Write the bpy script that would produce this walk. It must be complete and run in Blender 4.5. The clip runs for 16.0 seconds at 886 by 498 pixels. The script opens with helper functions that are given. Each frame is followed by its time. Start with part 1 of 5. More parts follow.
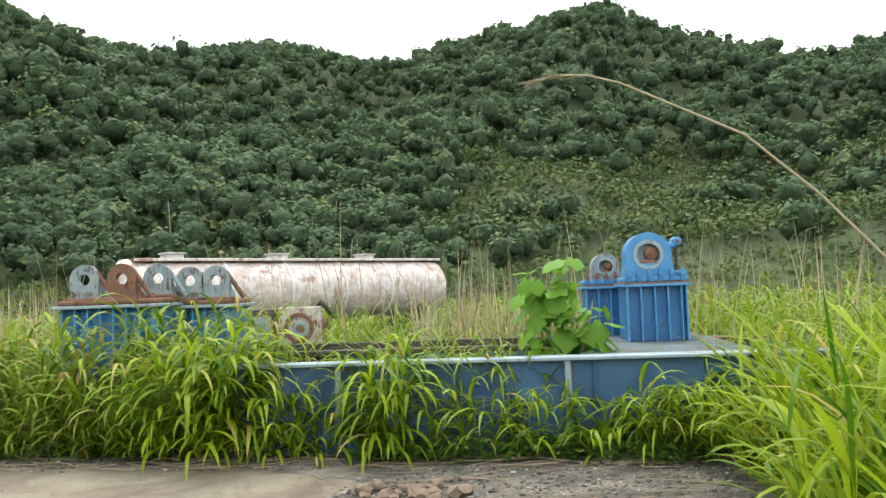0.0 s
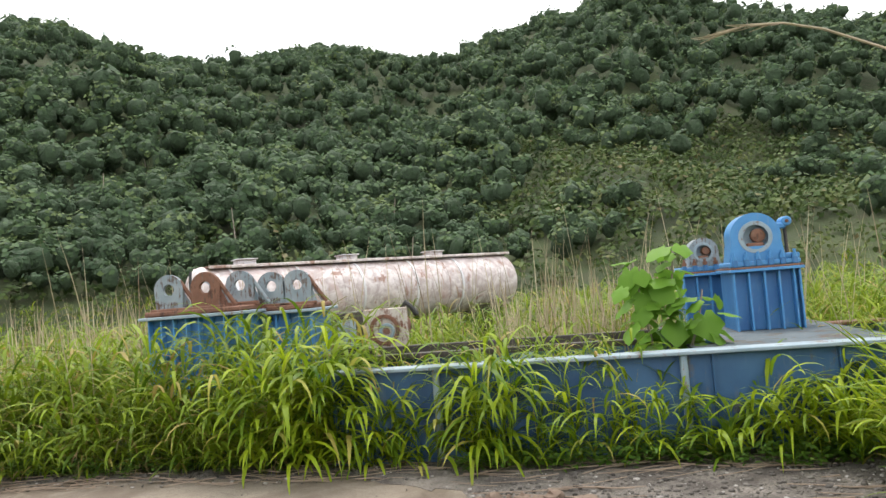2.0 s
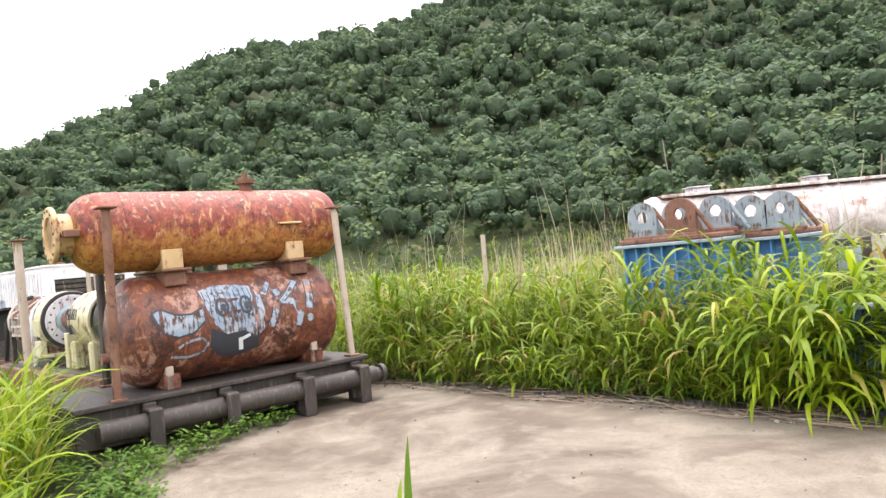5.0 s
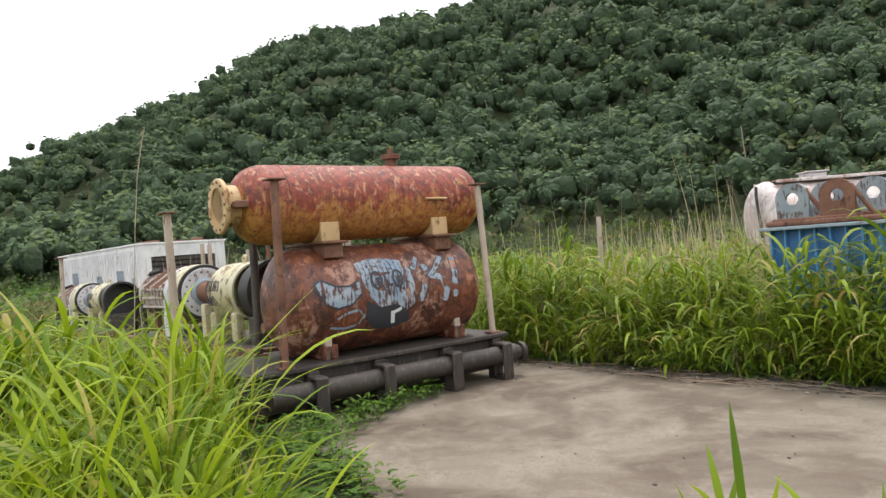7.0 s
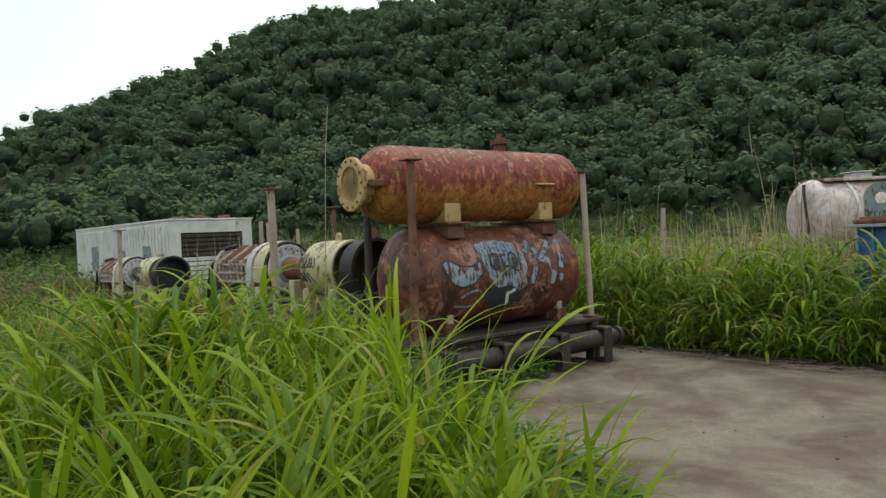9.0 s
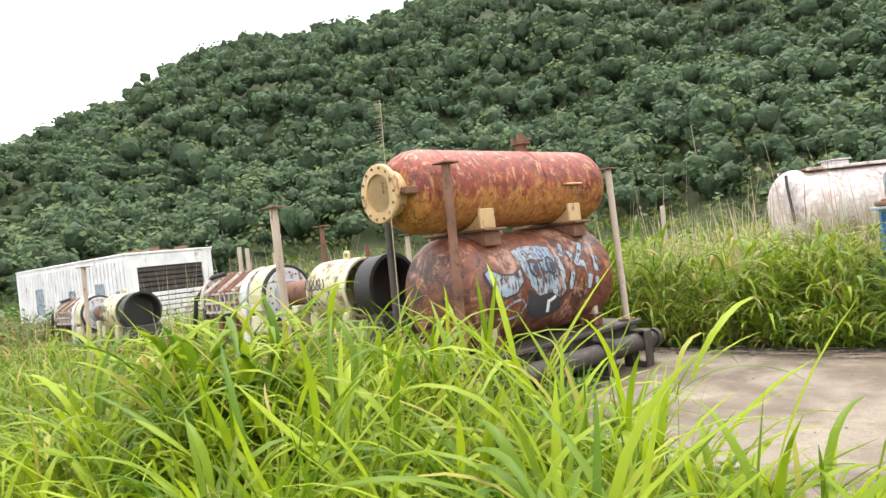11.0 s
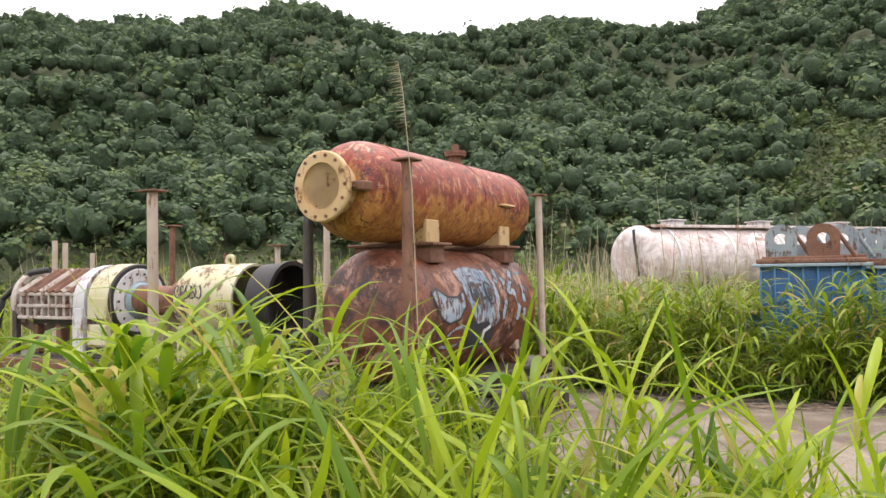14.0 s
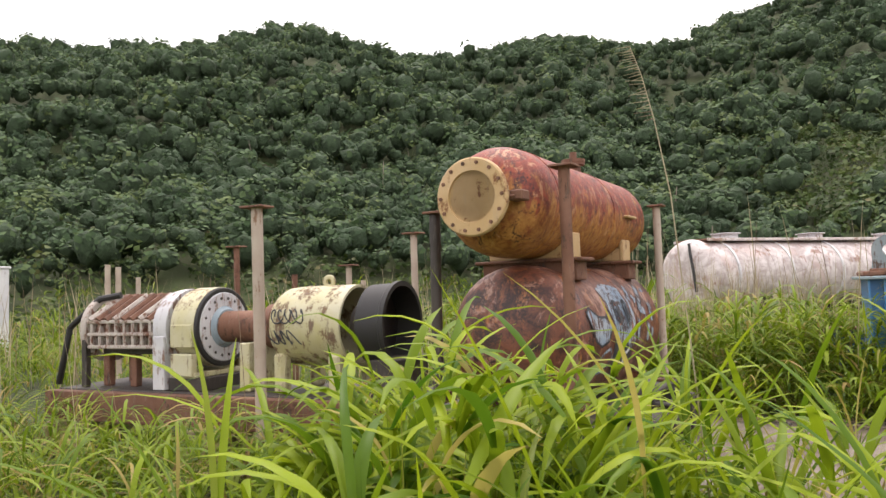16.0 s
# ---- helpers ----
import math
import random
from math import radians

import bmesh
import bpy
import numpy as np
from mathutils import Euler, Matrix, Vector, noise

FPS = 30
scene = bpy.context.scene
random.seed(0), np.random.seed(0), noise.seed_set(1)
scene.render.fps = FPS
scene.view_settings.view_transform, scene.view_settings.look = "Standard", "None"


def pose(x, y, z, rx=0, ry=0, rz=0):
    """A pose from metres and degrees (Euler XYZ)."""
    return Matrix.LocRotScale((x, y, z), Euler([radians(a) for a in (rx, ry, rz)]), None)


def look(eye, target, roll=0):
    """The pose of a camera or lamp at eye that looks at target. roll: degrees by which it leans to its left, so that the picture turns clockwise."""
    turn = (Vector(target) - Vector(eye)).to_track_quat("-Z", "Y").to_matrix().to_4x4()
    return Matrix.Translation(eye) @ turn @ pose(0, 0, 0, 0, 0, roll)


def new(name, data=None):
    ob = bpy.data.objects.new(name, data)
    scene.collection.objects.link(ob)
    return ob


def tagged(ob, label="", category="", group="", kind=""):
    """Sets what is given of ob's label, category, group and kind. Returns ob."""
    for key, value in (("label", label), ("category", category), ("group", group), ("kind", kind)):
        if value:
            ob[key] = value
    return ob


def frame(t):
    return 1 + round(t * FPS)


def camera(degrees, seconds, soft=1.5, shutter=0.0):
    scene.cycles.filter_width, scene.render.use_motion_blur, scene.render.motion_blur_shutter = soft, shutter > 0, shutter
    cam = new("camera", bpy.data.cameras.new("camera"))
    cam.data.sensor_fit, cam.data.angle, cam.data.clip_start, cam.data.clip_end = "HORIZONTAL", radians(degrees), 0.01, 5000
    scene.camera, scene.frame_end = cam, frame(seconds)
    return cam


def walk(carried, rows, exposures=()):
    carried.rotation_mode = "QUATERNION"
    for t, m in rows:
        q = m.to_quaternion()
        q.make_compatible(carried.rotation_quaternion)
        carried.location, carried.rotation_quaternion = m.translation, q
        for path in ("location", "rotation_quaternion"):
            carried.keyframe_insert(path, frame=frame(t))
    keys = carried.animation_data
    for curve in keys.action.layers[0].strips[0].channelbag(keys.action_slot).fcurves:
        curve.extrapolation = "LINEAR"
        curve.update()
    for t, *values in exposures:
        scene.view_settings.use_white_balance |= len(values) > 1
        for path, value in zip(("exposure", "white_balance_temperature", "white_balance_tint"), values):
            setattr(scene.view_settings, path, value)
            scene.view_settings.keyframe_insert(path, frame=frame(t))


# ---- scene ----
cam = camera(64.4, 16.0)
PATH = [
    (0, (0.989, -0.495, 1.729), (0.813, 1.494, 1.84), -2.1),
    (0.5, (0.897, -0.514, 1.76), (0.894, 1.481, 1.893), -0.8),
    (1, (0.795, -0.372, 1.774), (0.719, 1.619, 1.957), -4.7),
    (1.5, (0.636, -0.151, 1.746), (0.422, 1.834, 1.879), -4.4),
    (2, (0.531, -0.13, 1.778), (0.198, 1.84, 1.883), -4.6),
    (2.5, (0.442, -0.184, 1.802), (0.161, 1.79, 1.966), -1.7),
    (3, (0.364, -0.224, 1.757), (0.048, 1.749, 1.855), -1.2),
    (3.5, (0.356, -0.203, 1.719), (0.179, 1.789, 1.687), -1.2),
    (4, (0.248, -0.249, 1.713), (-0.037, 1.729, 1.65), -1.0),
    (4.5, (0.003, -0.217, 1.692), (-0.828, 1.601, 1.625), -1.5),
    (5, (-0.216, -0.1, 1.748), (-1.592, 1.351, 1.772), -5.5),
    (7.5, (-1.315, -1.266, 1.713), (-2.852, 0.014, 1.723), -3.5),
    (8, (-1.551, -1.62, 1.738), (-3.208, -0.512, 1.893), -3.0),
    (8.5, (-1.809, -1.936, 1.769), (-3.452, -0.801, 1.889), -2.9),
    (9, (-1.985, -2.249, 1.756), (-3.438, -0.875, 1.719), -2.5),
    (11.5, (-3.534, -2.551, 1.737), (-4.858, -1.052, 1.752), -6.0),
    (12, (-3.833, -2.588, 1.769), (-5.085, -1.03, 1.846), -3.5),
    (12.5, (-4.048, -2.618, 1.697), (-5.048, -0.886, 1.723), -3.3),
    (13, (-4.368, -2.566, 1.65), (-5.438, -0.88, 1.777), -4.2),
    (13.5, (-4.655, -2.455, 1.634), (-5.707, -0.759, 1.762), -3.5),
    (14, (-5.005, -2.516, 1.645), (-5.851, -0.705, 1.706), -0.9),
    (14.5, (-5.316, -2.559, 1.657), (-6.239, -0.785, 1.696), -1.3),
    (15, (-5.719, -2.438, 1.64), (-6.6, -0.643, 1.698), -4.2),
    (15.5, (-6.089, -2.495, 1.658), (-6.875, -0.663, 1.819), -2.0),
    (16, (-6.464, -2.524, 1.671), (-7.291, -0.707, 1.787), -1.9),
]

# seconds, stops, kelvin, tint
EXPOSURES = [
    (0.0, 0.48, 6500, 4.0),
    (0.6, 0.53, 6500, 4.0),
    (1.1, 0.13, 6500, 9.8),
    (1.6, 0.03, 6500, 11.0),
    (2.0, 0.33, 6500, 12.0),
    (2.9, 0.33, 6500, 13.3),
    (3.4, 0.93, 6500, 14.0),
    (4.5, 1.08, 6500, 16.8),
    (5.2, 0.88, 6500, 17.5),
    (7.5, 0.05, 6500, 12.0),
    (8.0, -0.3, 6500, 9.9),
    (8.5, -1.3, 6500, 1.0),
    (8.8, -1.1, 6500, 1.0),
    (9.0, -0.75, 6500, 1.0),
    (9.2, 0.0, 6500, 1.0),
    (11.5, 0.85, 6623, 15.0),
    (12.0, 0.5, 6650, 16.5),
    (12.5, 0.5, 6669, 18.0),
    (13.0, 0.75, 6688, 18.1),
    (13.5, 0.1, 6706, 18.3),
    (14.0, 0.45, 6725, 18.4),
    (14.5, 0.85, 6744, 18.6),
    (15.0, 0.6, 6762, 18.7),
    (15.5, 0.3, 6781, 18.9),
    (16.0, 0.22, 6800, 19.0),
]
walk(cam, [(t, look(eye, target, roll)) for t, eye, target, roll in PATH], EXPOSURES)

# ---- light: a bright overcast sky and a weak, wide sun ----
world = bpy.data.worlds.new("overcast_sky")
scene.world = world
world.use_nodes = True
wn, wl = world.node_tree.nodes, world.node_tree.links
wn.clear()
sky = wn.new("ShaderNodeTexSky")
sky.sky_type, sky.sun_disc = "NISHITA", False
sky.sun_elevation, sky.sun_rotation = radians(68), radians(-22)
sky.dust_density, sky.air_density = 4.0, 1.0
sky_gain = wn.new("ShaderNodeMix")
sky_gain.data_type = "RGBA"
sky_gain.blend_type = "MULTIPLY"
sky_gain.inputs[0].default_value = 1.0
sky_gain.inputs[7].default_value = (0.1, 0.1, 0.1, 1)
wl.new(sky.outputs[0], sky_gain.inputs[6])
cloud = wn.new("ShaderNodeMix")
cloud.data_type = "RGBA"
cloud.inputs[0].default_value = 0.85
cloud_noise = wn.new("ShaderNodeTexNoise")
cloud_noise.inputs["Scale"].default_value, cloud_noise.inputs["Detail"].default_value = 1.6, 5.0
sky_dir = wn.new("ShaderNodeTexCoord")
wl.new(sky_dir.outputs["Generated"], cloud_noise.inputs["Vector"])
cloud_tone = wn.new("ShaderNodeMapRange")
cloud_tone.inputs["From Min"].default_value, cloud_tone.inputs["From Max"].default_value = 0.35, 0.62
wl.new(cloud_noise.outputs["Fac"], cloud_tone.inputs["Value"])
cloud_mix = wn.new("ShaderNodeMix")
cloud_mix.data_type = "RGBA"
cloud_mix.inputs[6].default_value = (0.98, 1.03, 1.08, 1)
cloud_mix.inputs[7].default_value = (1.32, 1.32, 1.31, 1)
wl.new(cloud_tone.outputs[0], cloud_mix.inputs[0])
wl.new(cloud_mix.outputs[2], cloud.inputs[7])
wl.new(sky_gain.outputs[2], cloud.inputs[6])
back = wn.new("ShaderNodeBackground")
back.inputs[1].default_value = 1.7
wl.new(cloud.outputs[2], back.inputs[0])
wout = wn.new("ShaderNodeOutputWorld")
wl.new(back.outputs[0], wout.inputs[0])

sun = new("sun", bpy.data.lights.new("sun", "SUN"))
sun.data.energy, sun.data.angle, sun.data.color = 2.0, radians(14), (1.0, 0.95, 0.87)
sun.matrix_world = look((0, 0, 40), (6, -15, 0))

# ---- materials ----
def shader(name):
    m = bpy.data.materials.new(name)
    m.use_nodes = True
    nt = m.node_tree
    return m, nt, nt.nodes["Principled BSDF"]


def node(nt, kind, **sets):
    n = nt.nodes.new(kind)
    for k, v in sets.items():
        n.inputs[k.replace("_", " ")].default_value = v
    return n


def mix(nt, fac, a, b):
    n = nt.nodes.new("ShaderNodeMix")
    n.data_type = "RGBA"
    for i, v in ((0, fac), (6, a), (7, b)):
        if isinstance(v, bpy.types.NodeSocket):
            nt.links.new(v, n.inputs[i])
        elif i == 0:
            n.inputs[0].default_value = v
        else:
            n.inputs[i].default_value = (*v, 1)
    return n.outputs[2]


def coords(nt, sx=1.0, sy=1.0, sz=1.0):
    tc = nt.nodes.new("ShaderNodeTexCoord")
    mp = nt.nodes.new("ShaderNodeMapping")
    mp.inputs["Scale"].default_value = (sx, sy, sz)
    nt.links.new(tc.outputs["Object"], mp.inputs["Vector"])
    return mp.outputs["Vector"]


def noise_tex(nt, vec, scale, detail=6.0, rough=0.6, distort=0.0):
    n = node(nt, "ShaderNodeTexNoise", Scale=scale, Detail=detail, Roughness=rough, Distortion=distort)
    nt.links.new(vec, n.inputs["Vector"])
    return n.outputs["Fac"]


def step_ramp(nt, fac, lo, hi):
    r = nt.nodes.new("ShaderNodeMapRange")
    r.inputs["From Min"].default_value, r.inputs["From Max"].default_value = lo, hi
    nt.links.new(fac, r.inputs["Value"])
    return r.outputs[0]


def bump(nt, bsdf, fac, strength, distance):
    b = node(nt, "ShaderNodeBump", Strength=strength, Distance=distance)
    nt.links.new(fac, b.inputs["Height"])
    nt.links.new(b.outputs[0], bsdf.inputs["Normal"])


def math_node(nt, op, a, b):
    n = nt.nodes.new("ShaderNodeMath")
    n.operation = op
    for i, v in ((0, a), (1, b)):
        if isinstance(v, bpy.types.NodeSocket):
            nt.links.new(v, n.inputs[i])
        else:
            n.inputs[i].default_value = v
    return n.outputs[0]


def painted(name, paint, second, rust, amount=0.5, streak=0.5, scale=3.0, rough=0.55, dust=(0.3, 0.27, 0.22)):
    """Weathered paint over steel: a second tone of paint, rust patches, runs down the sides."""
    m, nt, b = shader(name)
    v = coords(nt)
    big = noise_tex(nt, v, scale, 8, 0.65, 0.3)
    runs = noise_tex(nt, coords(nt, 1, 1, 0.16), scale * 5, 5, 0.6)
    fine = noise_tex(nt, v, scale * 14, 6, 0.7)
    tone = mix(nt, step_ramp(nt, noise_tex(nt, v, scale * 0.6, 4), 0.35, 0.65), paint, second)
    both = math_node(nt, "ADD", math_node(nt, "MULTIPLY", big, 1 - streak), math_node(nt, "MULTIPLY", runs, streak))
    both = math_node(nt, "ADD", both, math_node(nt, "MULTIPLY", math_node(nt, "SUBTRACT", fine, 0.5), 0.22))
    edge = 0.78 - amount * 0.5
    rusted = step_ramp(nt, both, edge, edge + 0.07)
    dark = tuple(c * 0.45 for c in rust)
    rust_col = mix(nt, step_ramp(nt, fine, 0.35, 0.65), dark, rust)
    col = mix(nt, rusted, tone, rust_col)
    col = mix(nt, math_node(nt, "MULTIPLY", step_ramp(nt, runs, 0.55, 0.75), 0.3), col, dust)
    nt.links.new(col, b.inputs["Base Color"])
    r = math_node(nt, "ADD", math_node(nt, "MULTIPLY", rusted, 0.35), rough)
    nt.links.new(r, b.inputs["Roughness"])
    bump(nt, b, math_node(nt, "ADD", math_node(nt, "MULTIPLY", rusted, -0.4), fine), 0.35, 0.006)
    return m


def leafy(name, c1, c2, dry, dry_share=0.1, through_light=0.35, rough=0.5, low=None, high=None, per_metre=0.6):
    """Leaves: tone by island, a share of them dry, some light coming through."""
    m, nt, b = shader(name)
    geo = nt.nodes.new("ShaderNodeNewGeometry")
    rnd = geo.outputs["Random Per Island"]
    col = mix(nt, rnd, c1, c2)
    wild = math_node(nt, "FRACT", math_node(nt, "MULTIPLY", rnd, 37.31), 0.0)
    col = mix(nt, step_ramp(nt, wild, 1 - dry_share, 1 - dry_share + 0.05), col, dry)
    v = coords(nt)
    patch = noise_tex(nt, v, 0.6, 3)
    col = mix(nt, math_node(nt, "MULTIPLY", step_ramp(nt, patch, 0.4, 0.7), 0.35), col, c2)
    if low is not None:
        plot = noise_tex(nt, v, per_metre, 2, 0.5)
        col = mix(nt, math_node(nt, "MULTIPLY", step_ramp(nt, plot, 0.47, 0.36), 0.8), col, low)
        col = mix(nt, math_node(nt, "MULTIPLY", step_ramp(nt, plot, 0.55, 0.66), 0.7), col, high)
    nt.links.new(col, b.inputs["Base Color"])
    b.inputs["Roughness"].default_value = rough
    b.inputs["Specular IOR Level"].default_value = 0.2
    tr = nt.nodes.new("ShaderNodeBsdfTranslucent")
    nt.links.new(col, tr.inputs[0])
    ms = nt.nodes.new("ShaderNodeMixShader")
    ms.inputs[0].default_value = through_light
    nt.links.new(b.outputs[0], ms.inputs[1])
    nt.links.new(tr.outputs[0], ms.inputs[2])
    out = nt.nodes["Material Output"]
    nt.links.new(ms.outputs[0], out.inputs[0])
    return m


def plain(name, colour, rough=0.6, metal=0.0, vary=0.15, scale=12.0, relief=0.004):
    m, nt, b = shader(name)
    f = noise_tex(nt, coords(nt), scale, 6, 0.65)
    col = mix(nt, f, tuple(c * (1 - vary) for c in colour), tuple(min(1, c * (1 + vary)) for c in colour))
    nt.links.new(col, b.inputs["Base Color"])
    b.inputs["Roughness"].default_value, b.inputs["Metallic"].default_value = rough, metal
    bump(nt, b, f, 0.25 if relief < 0.1 else 0.9, relief)
    return m


def vessel_paint():
    """Dark red primer flaking off an orange-ochre coat in vertical runs, rust pits, pale flakes and painted sky sheen
    on the crown.
    """
    m, nt, b = shader("red_primer_over_ochre")
    v = coords(nt)
    sep = nt.nodes.new("ShaderNodeSeparateXYZ")
    nt.links.new(v, sep.inputs[0])
    runs = noise_tex(nt, coords(nt, 1, 1, 0.25), 8, 8, 0.72, 0.6)
    big = noise_tex(nt, v, 2.6, 7, 0.68, 0.5)
    mid = noise_tex(nt, v, 11, 7, 0.72, 0.5)
    fine = noise_tex(nt, v, 45, 6, 0.75)
    high = step_ramp(nt, sep.outputs[2], 2.0, 2.78)
    keep = math_node(nt, "ADD", math_node(nt, "MULTIPLY", high, 0.62), math_node(nt, "MULTIPLY", math_node(nt, "SUBTRACT", runs, 0.5), 1.5))
    keep = math_node(nt, "ADD", keep, math_node(nt, "MULTIPLY", math_node(nt, "SUBTRACT", big, 0.5), 1.0))
    red = mix(nt, step_ramp(nt, mid, 0.36, 0.64), (0.085, 0.014, 0.009), (0.31, 0.052, 0.022))
    ochre = mix(nt, step_ramp(nt, mid, 0.38, 0.62), (0.23, 0.072, 0.016), (0.46, 0.22, 0.055))
    col = mix(nt, step_ramp(nt, keep, 0.16, 0.36), ochre, red)
    # pale flake streaks plus sky sheen put into the colour, more towards the top
    flake_sheen = math_node(nt, "ADD", math_node(nt, "MULTIPLY", noise_tex(nt, coords(nt, 1, 1, 0.35), 10, 8, 0.75, 0.6), 1.0), math_node(nt, "MULTIPLY", high, 0.04))
    col = mix(nt, math_node(nt, "MULTIPLY", step_ramp(nt, flake_sheen, 0.585, 0.63), 0.7), col, (0.50, 0.27, 0.15))
    pits = math_node(nt, "ADD", math_node(nt, "MULTIPLY", fine, 0.45), math_node(nt, "MULTIPLY", noise_tex(nt, v, 5.5, 7, 0.7, 0.8), 0.55))
    col = mix(nt, step_ramp(nt, pits, 0.54, 0.60), col, (0.055, 0.016, 0.011))
    nt.links.new(col, b.inputs["Base Color"])
    b.inputs["Roughness"].default_value = 0.58
    bump(nt, b, math_node(nt, "ADD", runs, math_node(nt, "ADD", mid, fine)), 0.5, 0.008)
    return m


def rusted_shell():
    """Dark brown rust with pinkish bare patches, near-black runs and orange blooms."""
    m, nt, b = shader("brown_rusted_shell")
    v = coords(nt)
    big, mid = noise_tex(nt, v, 2.0, 8, 0.7, 0.7), noise_tex(nt, v, 8, 8, 0.74, 0.6)
    runs = noise_tex(nt, coords(nt, 1, 1, 0.2), 8, 7, 0.7, 0.5)
    fine = noise_tex(nt, v, 45, 6, 0.75)
    col = mix(nt, step_ramp(nt, mid, 0.38, 0.62), (0.055, 0.017, 0.011), (0.20, 0.066, 0.032))
    pale = math_node(nt, "ADD", math_node(nt, "MULTIPLY", big, 0.5), math_node(nt, "ADD", math_node(nt, "MULTIPLY", runs, 0.3), math_node(nt, "MULTIPLY", mid, 0.2)))
    col = mix(nt, math_node(nt, "MULTIPLY", step_ramp(nt, pale, 0.525, 0.56), 0.85), col, (0.38, 0.225, 0.17))
    col = mix(nt, math_node(nt, "MULTIPLY", step_ramp(nt, runs, 0.57, 0.63), 0.75), col, (0.36, 0.125, 0.03))
    dark = math_node(nt, "ADD", math_node(nt, "MULTIPLY", noise_tex(nt, v, 3.1, 7, 0.65, 0.8), 0.7), math_node(nt, "MULTIPLY", fine, 0.3))
    col = mix(nt, step_ramp(nt, dark, 0.53, 0.59), col, (0.03, 0.012, 0.009))
    nt.links.new(col, b.inputs["Base Color"])
    b.inputs["Roughness"].default_value = 0.48
    bump(nt, b, math_node(nt, "ADD", mid, fine), 0.5, 0.008)
    return m


def blotched_white():
    """Pink-white tank paint: chalky overlapping patches, brown rust blooms and thin runs."""
    m, nt, b = shader("blotched_white_tank_paint")
    v = coords(nt)
    big, mid = noise_tex(nt, v, 0.9, 6, 0.62, 0.8), noise_tex(nt, v, 3.2, 7, 0.7, 0.7)
    runs, fine = noise_tex(nt, coords(nt, 1, 1, 0.14), 7, 6, 0.65), noise_tex(nt, v, 30, 6, 0.7)
    col = mix(nt, step_ramp(nt, mid, 0.42, 0.58), (0.40, 0.33, 0.31), (0.63, 0.57, 0.55))
    col = mix(nt, math_node(nt, "MULTIPLY", step_ramp(nt, big, 0.52, 0.62), 0.6), col, (0.50, 0.36, 0.32))
    col = mix(nt, math_node(nt, "MULTIPLY", step_ramp(nt, runs, 0.57, 0.66), 0.6), col, (0.36, 0.22, 0.16))
    rust = math_node(nt, "ADD", math_node(nt, "MULTIPLY", noise_tex(nt, v, 1.5, 7, 0.7, 0.6), 0.6), math_node(nt, "MULTIPLY", runs, 0.4))
    col = mix(nt, math_node(nt, "MULTIPLY", step_ramp(nt, rust, 0.555, 0.60), 0.8), col, mix(nt, fine, (0.14, 0.06, 0.035), (0.34, 0.17, 0.11)))
    nt.links.new(col, b.inputs["Base Color"])
    b.inputs["Roughness"].default_value = 0.6
    bump(nt, b, math_node(nt, "ADD", mid, fine), 0.3, 0.006)
    return m


M_GRASS = leafy("grass_blades", (0.042, 0.098, 0.006), (0.235, 0.315, 0.018), (0.34, 0.24, 0.085), 0.13, 0.38, 0.5)
M_GRASS_LUSH = leafy("lush_grass_blades", (0.040, 0.115, 0.006), (0.30, 0.385, 0.016), (0.38, 0.32, 0.085), 0.07, 0.42, 0.45)
M_GRASS_DARK = leafy("older_grass_blades", (0.045, 0.075, 0.012), (0.12, 0.13, 0.028), (0.24, 0.15, 0.07), 0.3, 0.3)
M_THATCH = leafy("dead_grass_leaves", (0.14, 0.105, 0.045), (0.28, 0.21, 0.095), (0.07, 0.085, 0.018), 0.35, 0.2, 0.7)
M_STRAW = leafy("dry_stalks", (0.32, 0.27, 0.17), (0.44, 0.37, 0.25), (0.2, 0.14, 0.09), 0.2, 0.15)
M_WEED = leafy("low_weeds", (0.045, 0.11, 0.014), (0.10, 0.18, 0.02), (0.16, 0.16, 0.04), 0.05, 0.3)
M_FOREST = leafy("forest_leaves", (0.046, 0.084, 0.038), (0.090, 0.140, 0.058), (0.13, 0.16, 0.07), 0.05, 0.18, 0.75, (0.034, 0.062, 0.033), (0.135, 0.175, 0.06), 0.24)
M_CROWN = plain("forest_crown_foliage", (0.040, 0.070, 0.031), 0.9, 0, 0.75, 2.2, 0.5)
M_SHRUB = leafy("shrub_leaves", (0.04, 0.074, 0.019), (0.082, 0.12, 0.03), (0.16, 0.13, 0.06), 0.08, 0.25, 0.6, (0.03, 0.055, 0.018), (0.12, 0.14, 0.042), 0.35)
M_BRAMBLE = leafy("bramble_leaves", (0.05, 0.085, 0.02), (0.11, 0.14, 0.03), (0.17, 0.085, 0.045), 0.3, 0.25, 0.6)
M_BROAD = leafy("broad_leaves", (0.10, 0.235, 0.025), (0.23, 0.37, 0.05), (0.3, 0.34, 0.08), 0.06, 0.4)
M_BARK = plain("pale_bark", (0.24, 0.20, 0.16), 0.85, 0, 0.3, 8)

M_RED = vessel_paint()
M_OCHRE = painted("ochre_flange_paint", (0.44, 0.29, 0.125), (0.52, 0.36, 0.19), (0.22, 0.085, 0.035), 0.46, 0.3, 5.0, 0.6)
M_BROWN = rusted_shell()
M_RUST = painted("rusty_steel", (0.13, 0.056, 0.032), (0.19, 0.09, 0.054), (0.085, 0.04, 0.027), 0.5, 0.4, 6.0, 0.75)
M_DARK = painted("dark_grimy_steel", (0.026, 0.021, 0.018), (0.05, 0.038, 0.031), (0.12, 0.06, 0.036), 0.38, 0.3, 5.0, 0.6)
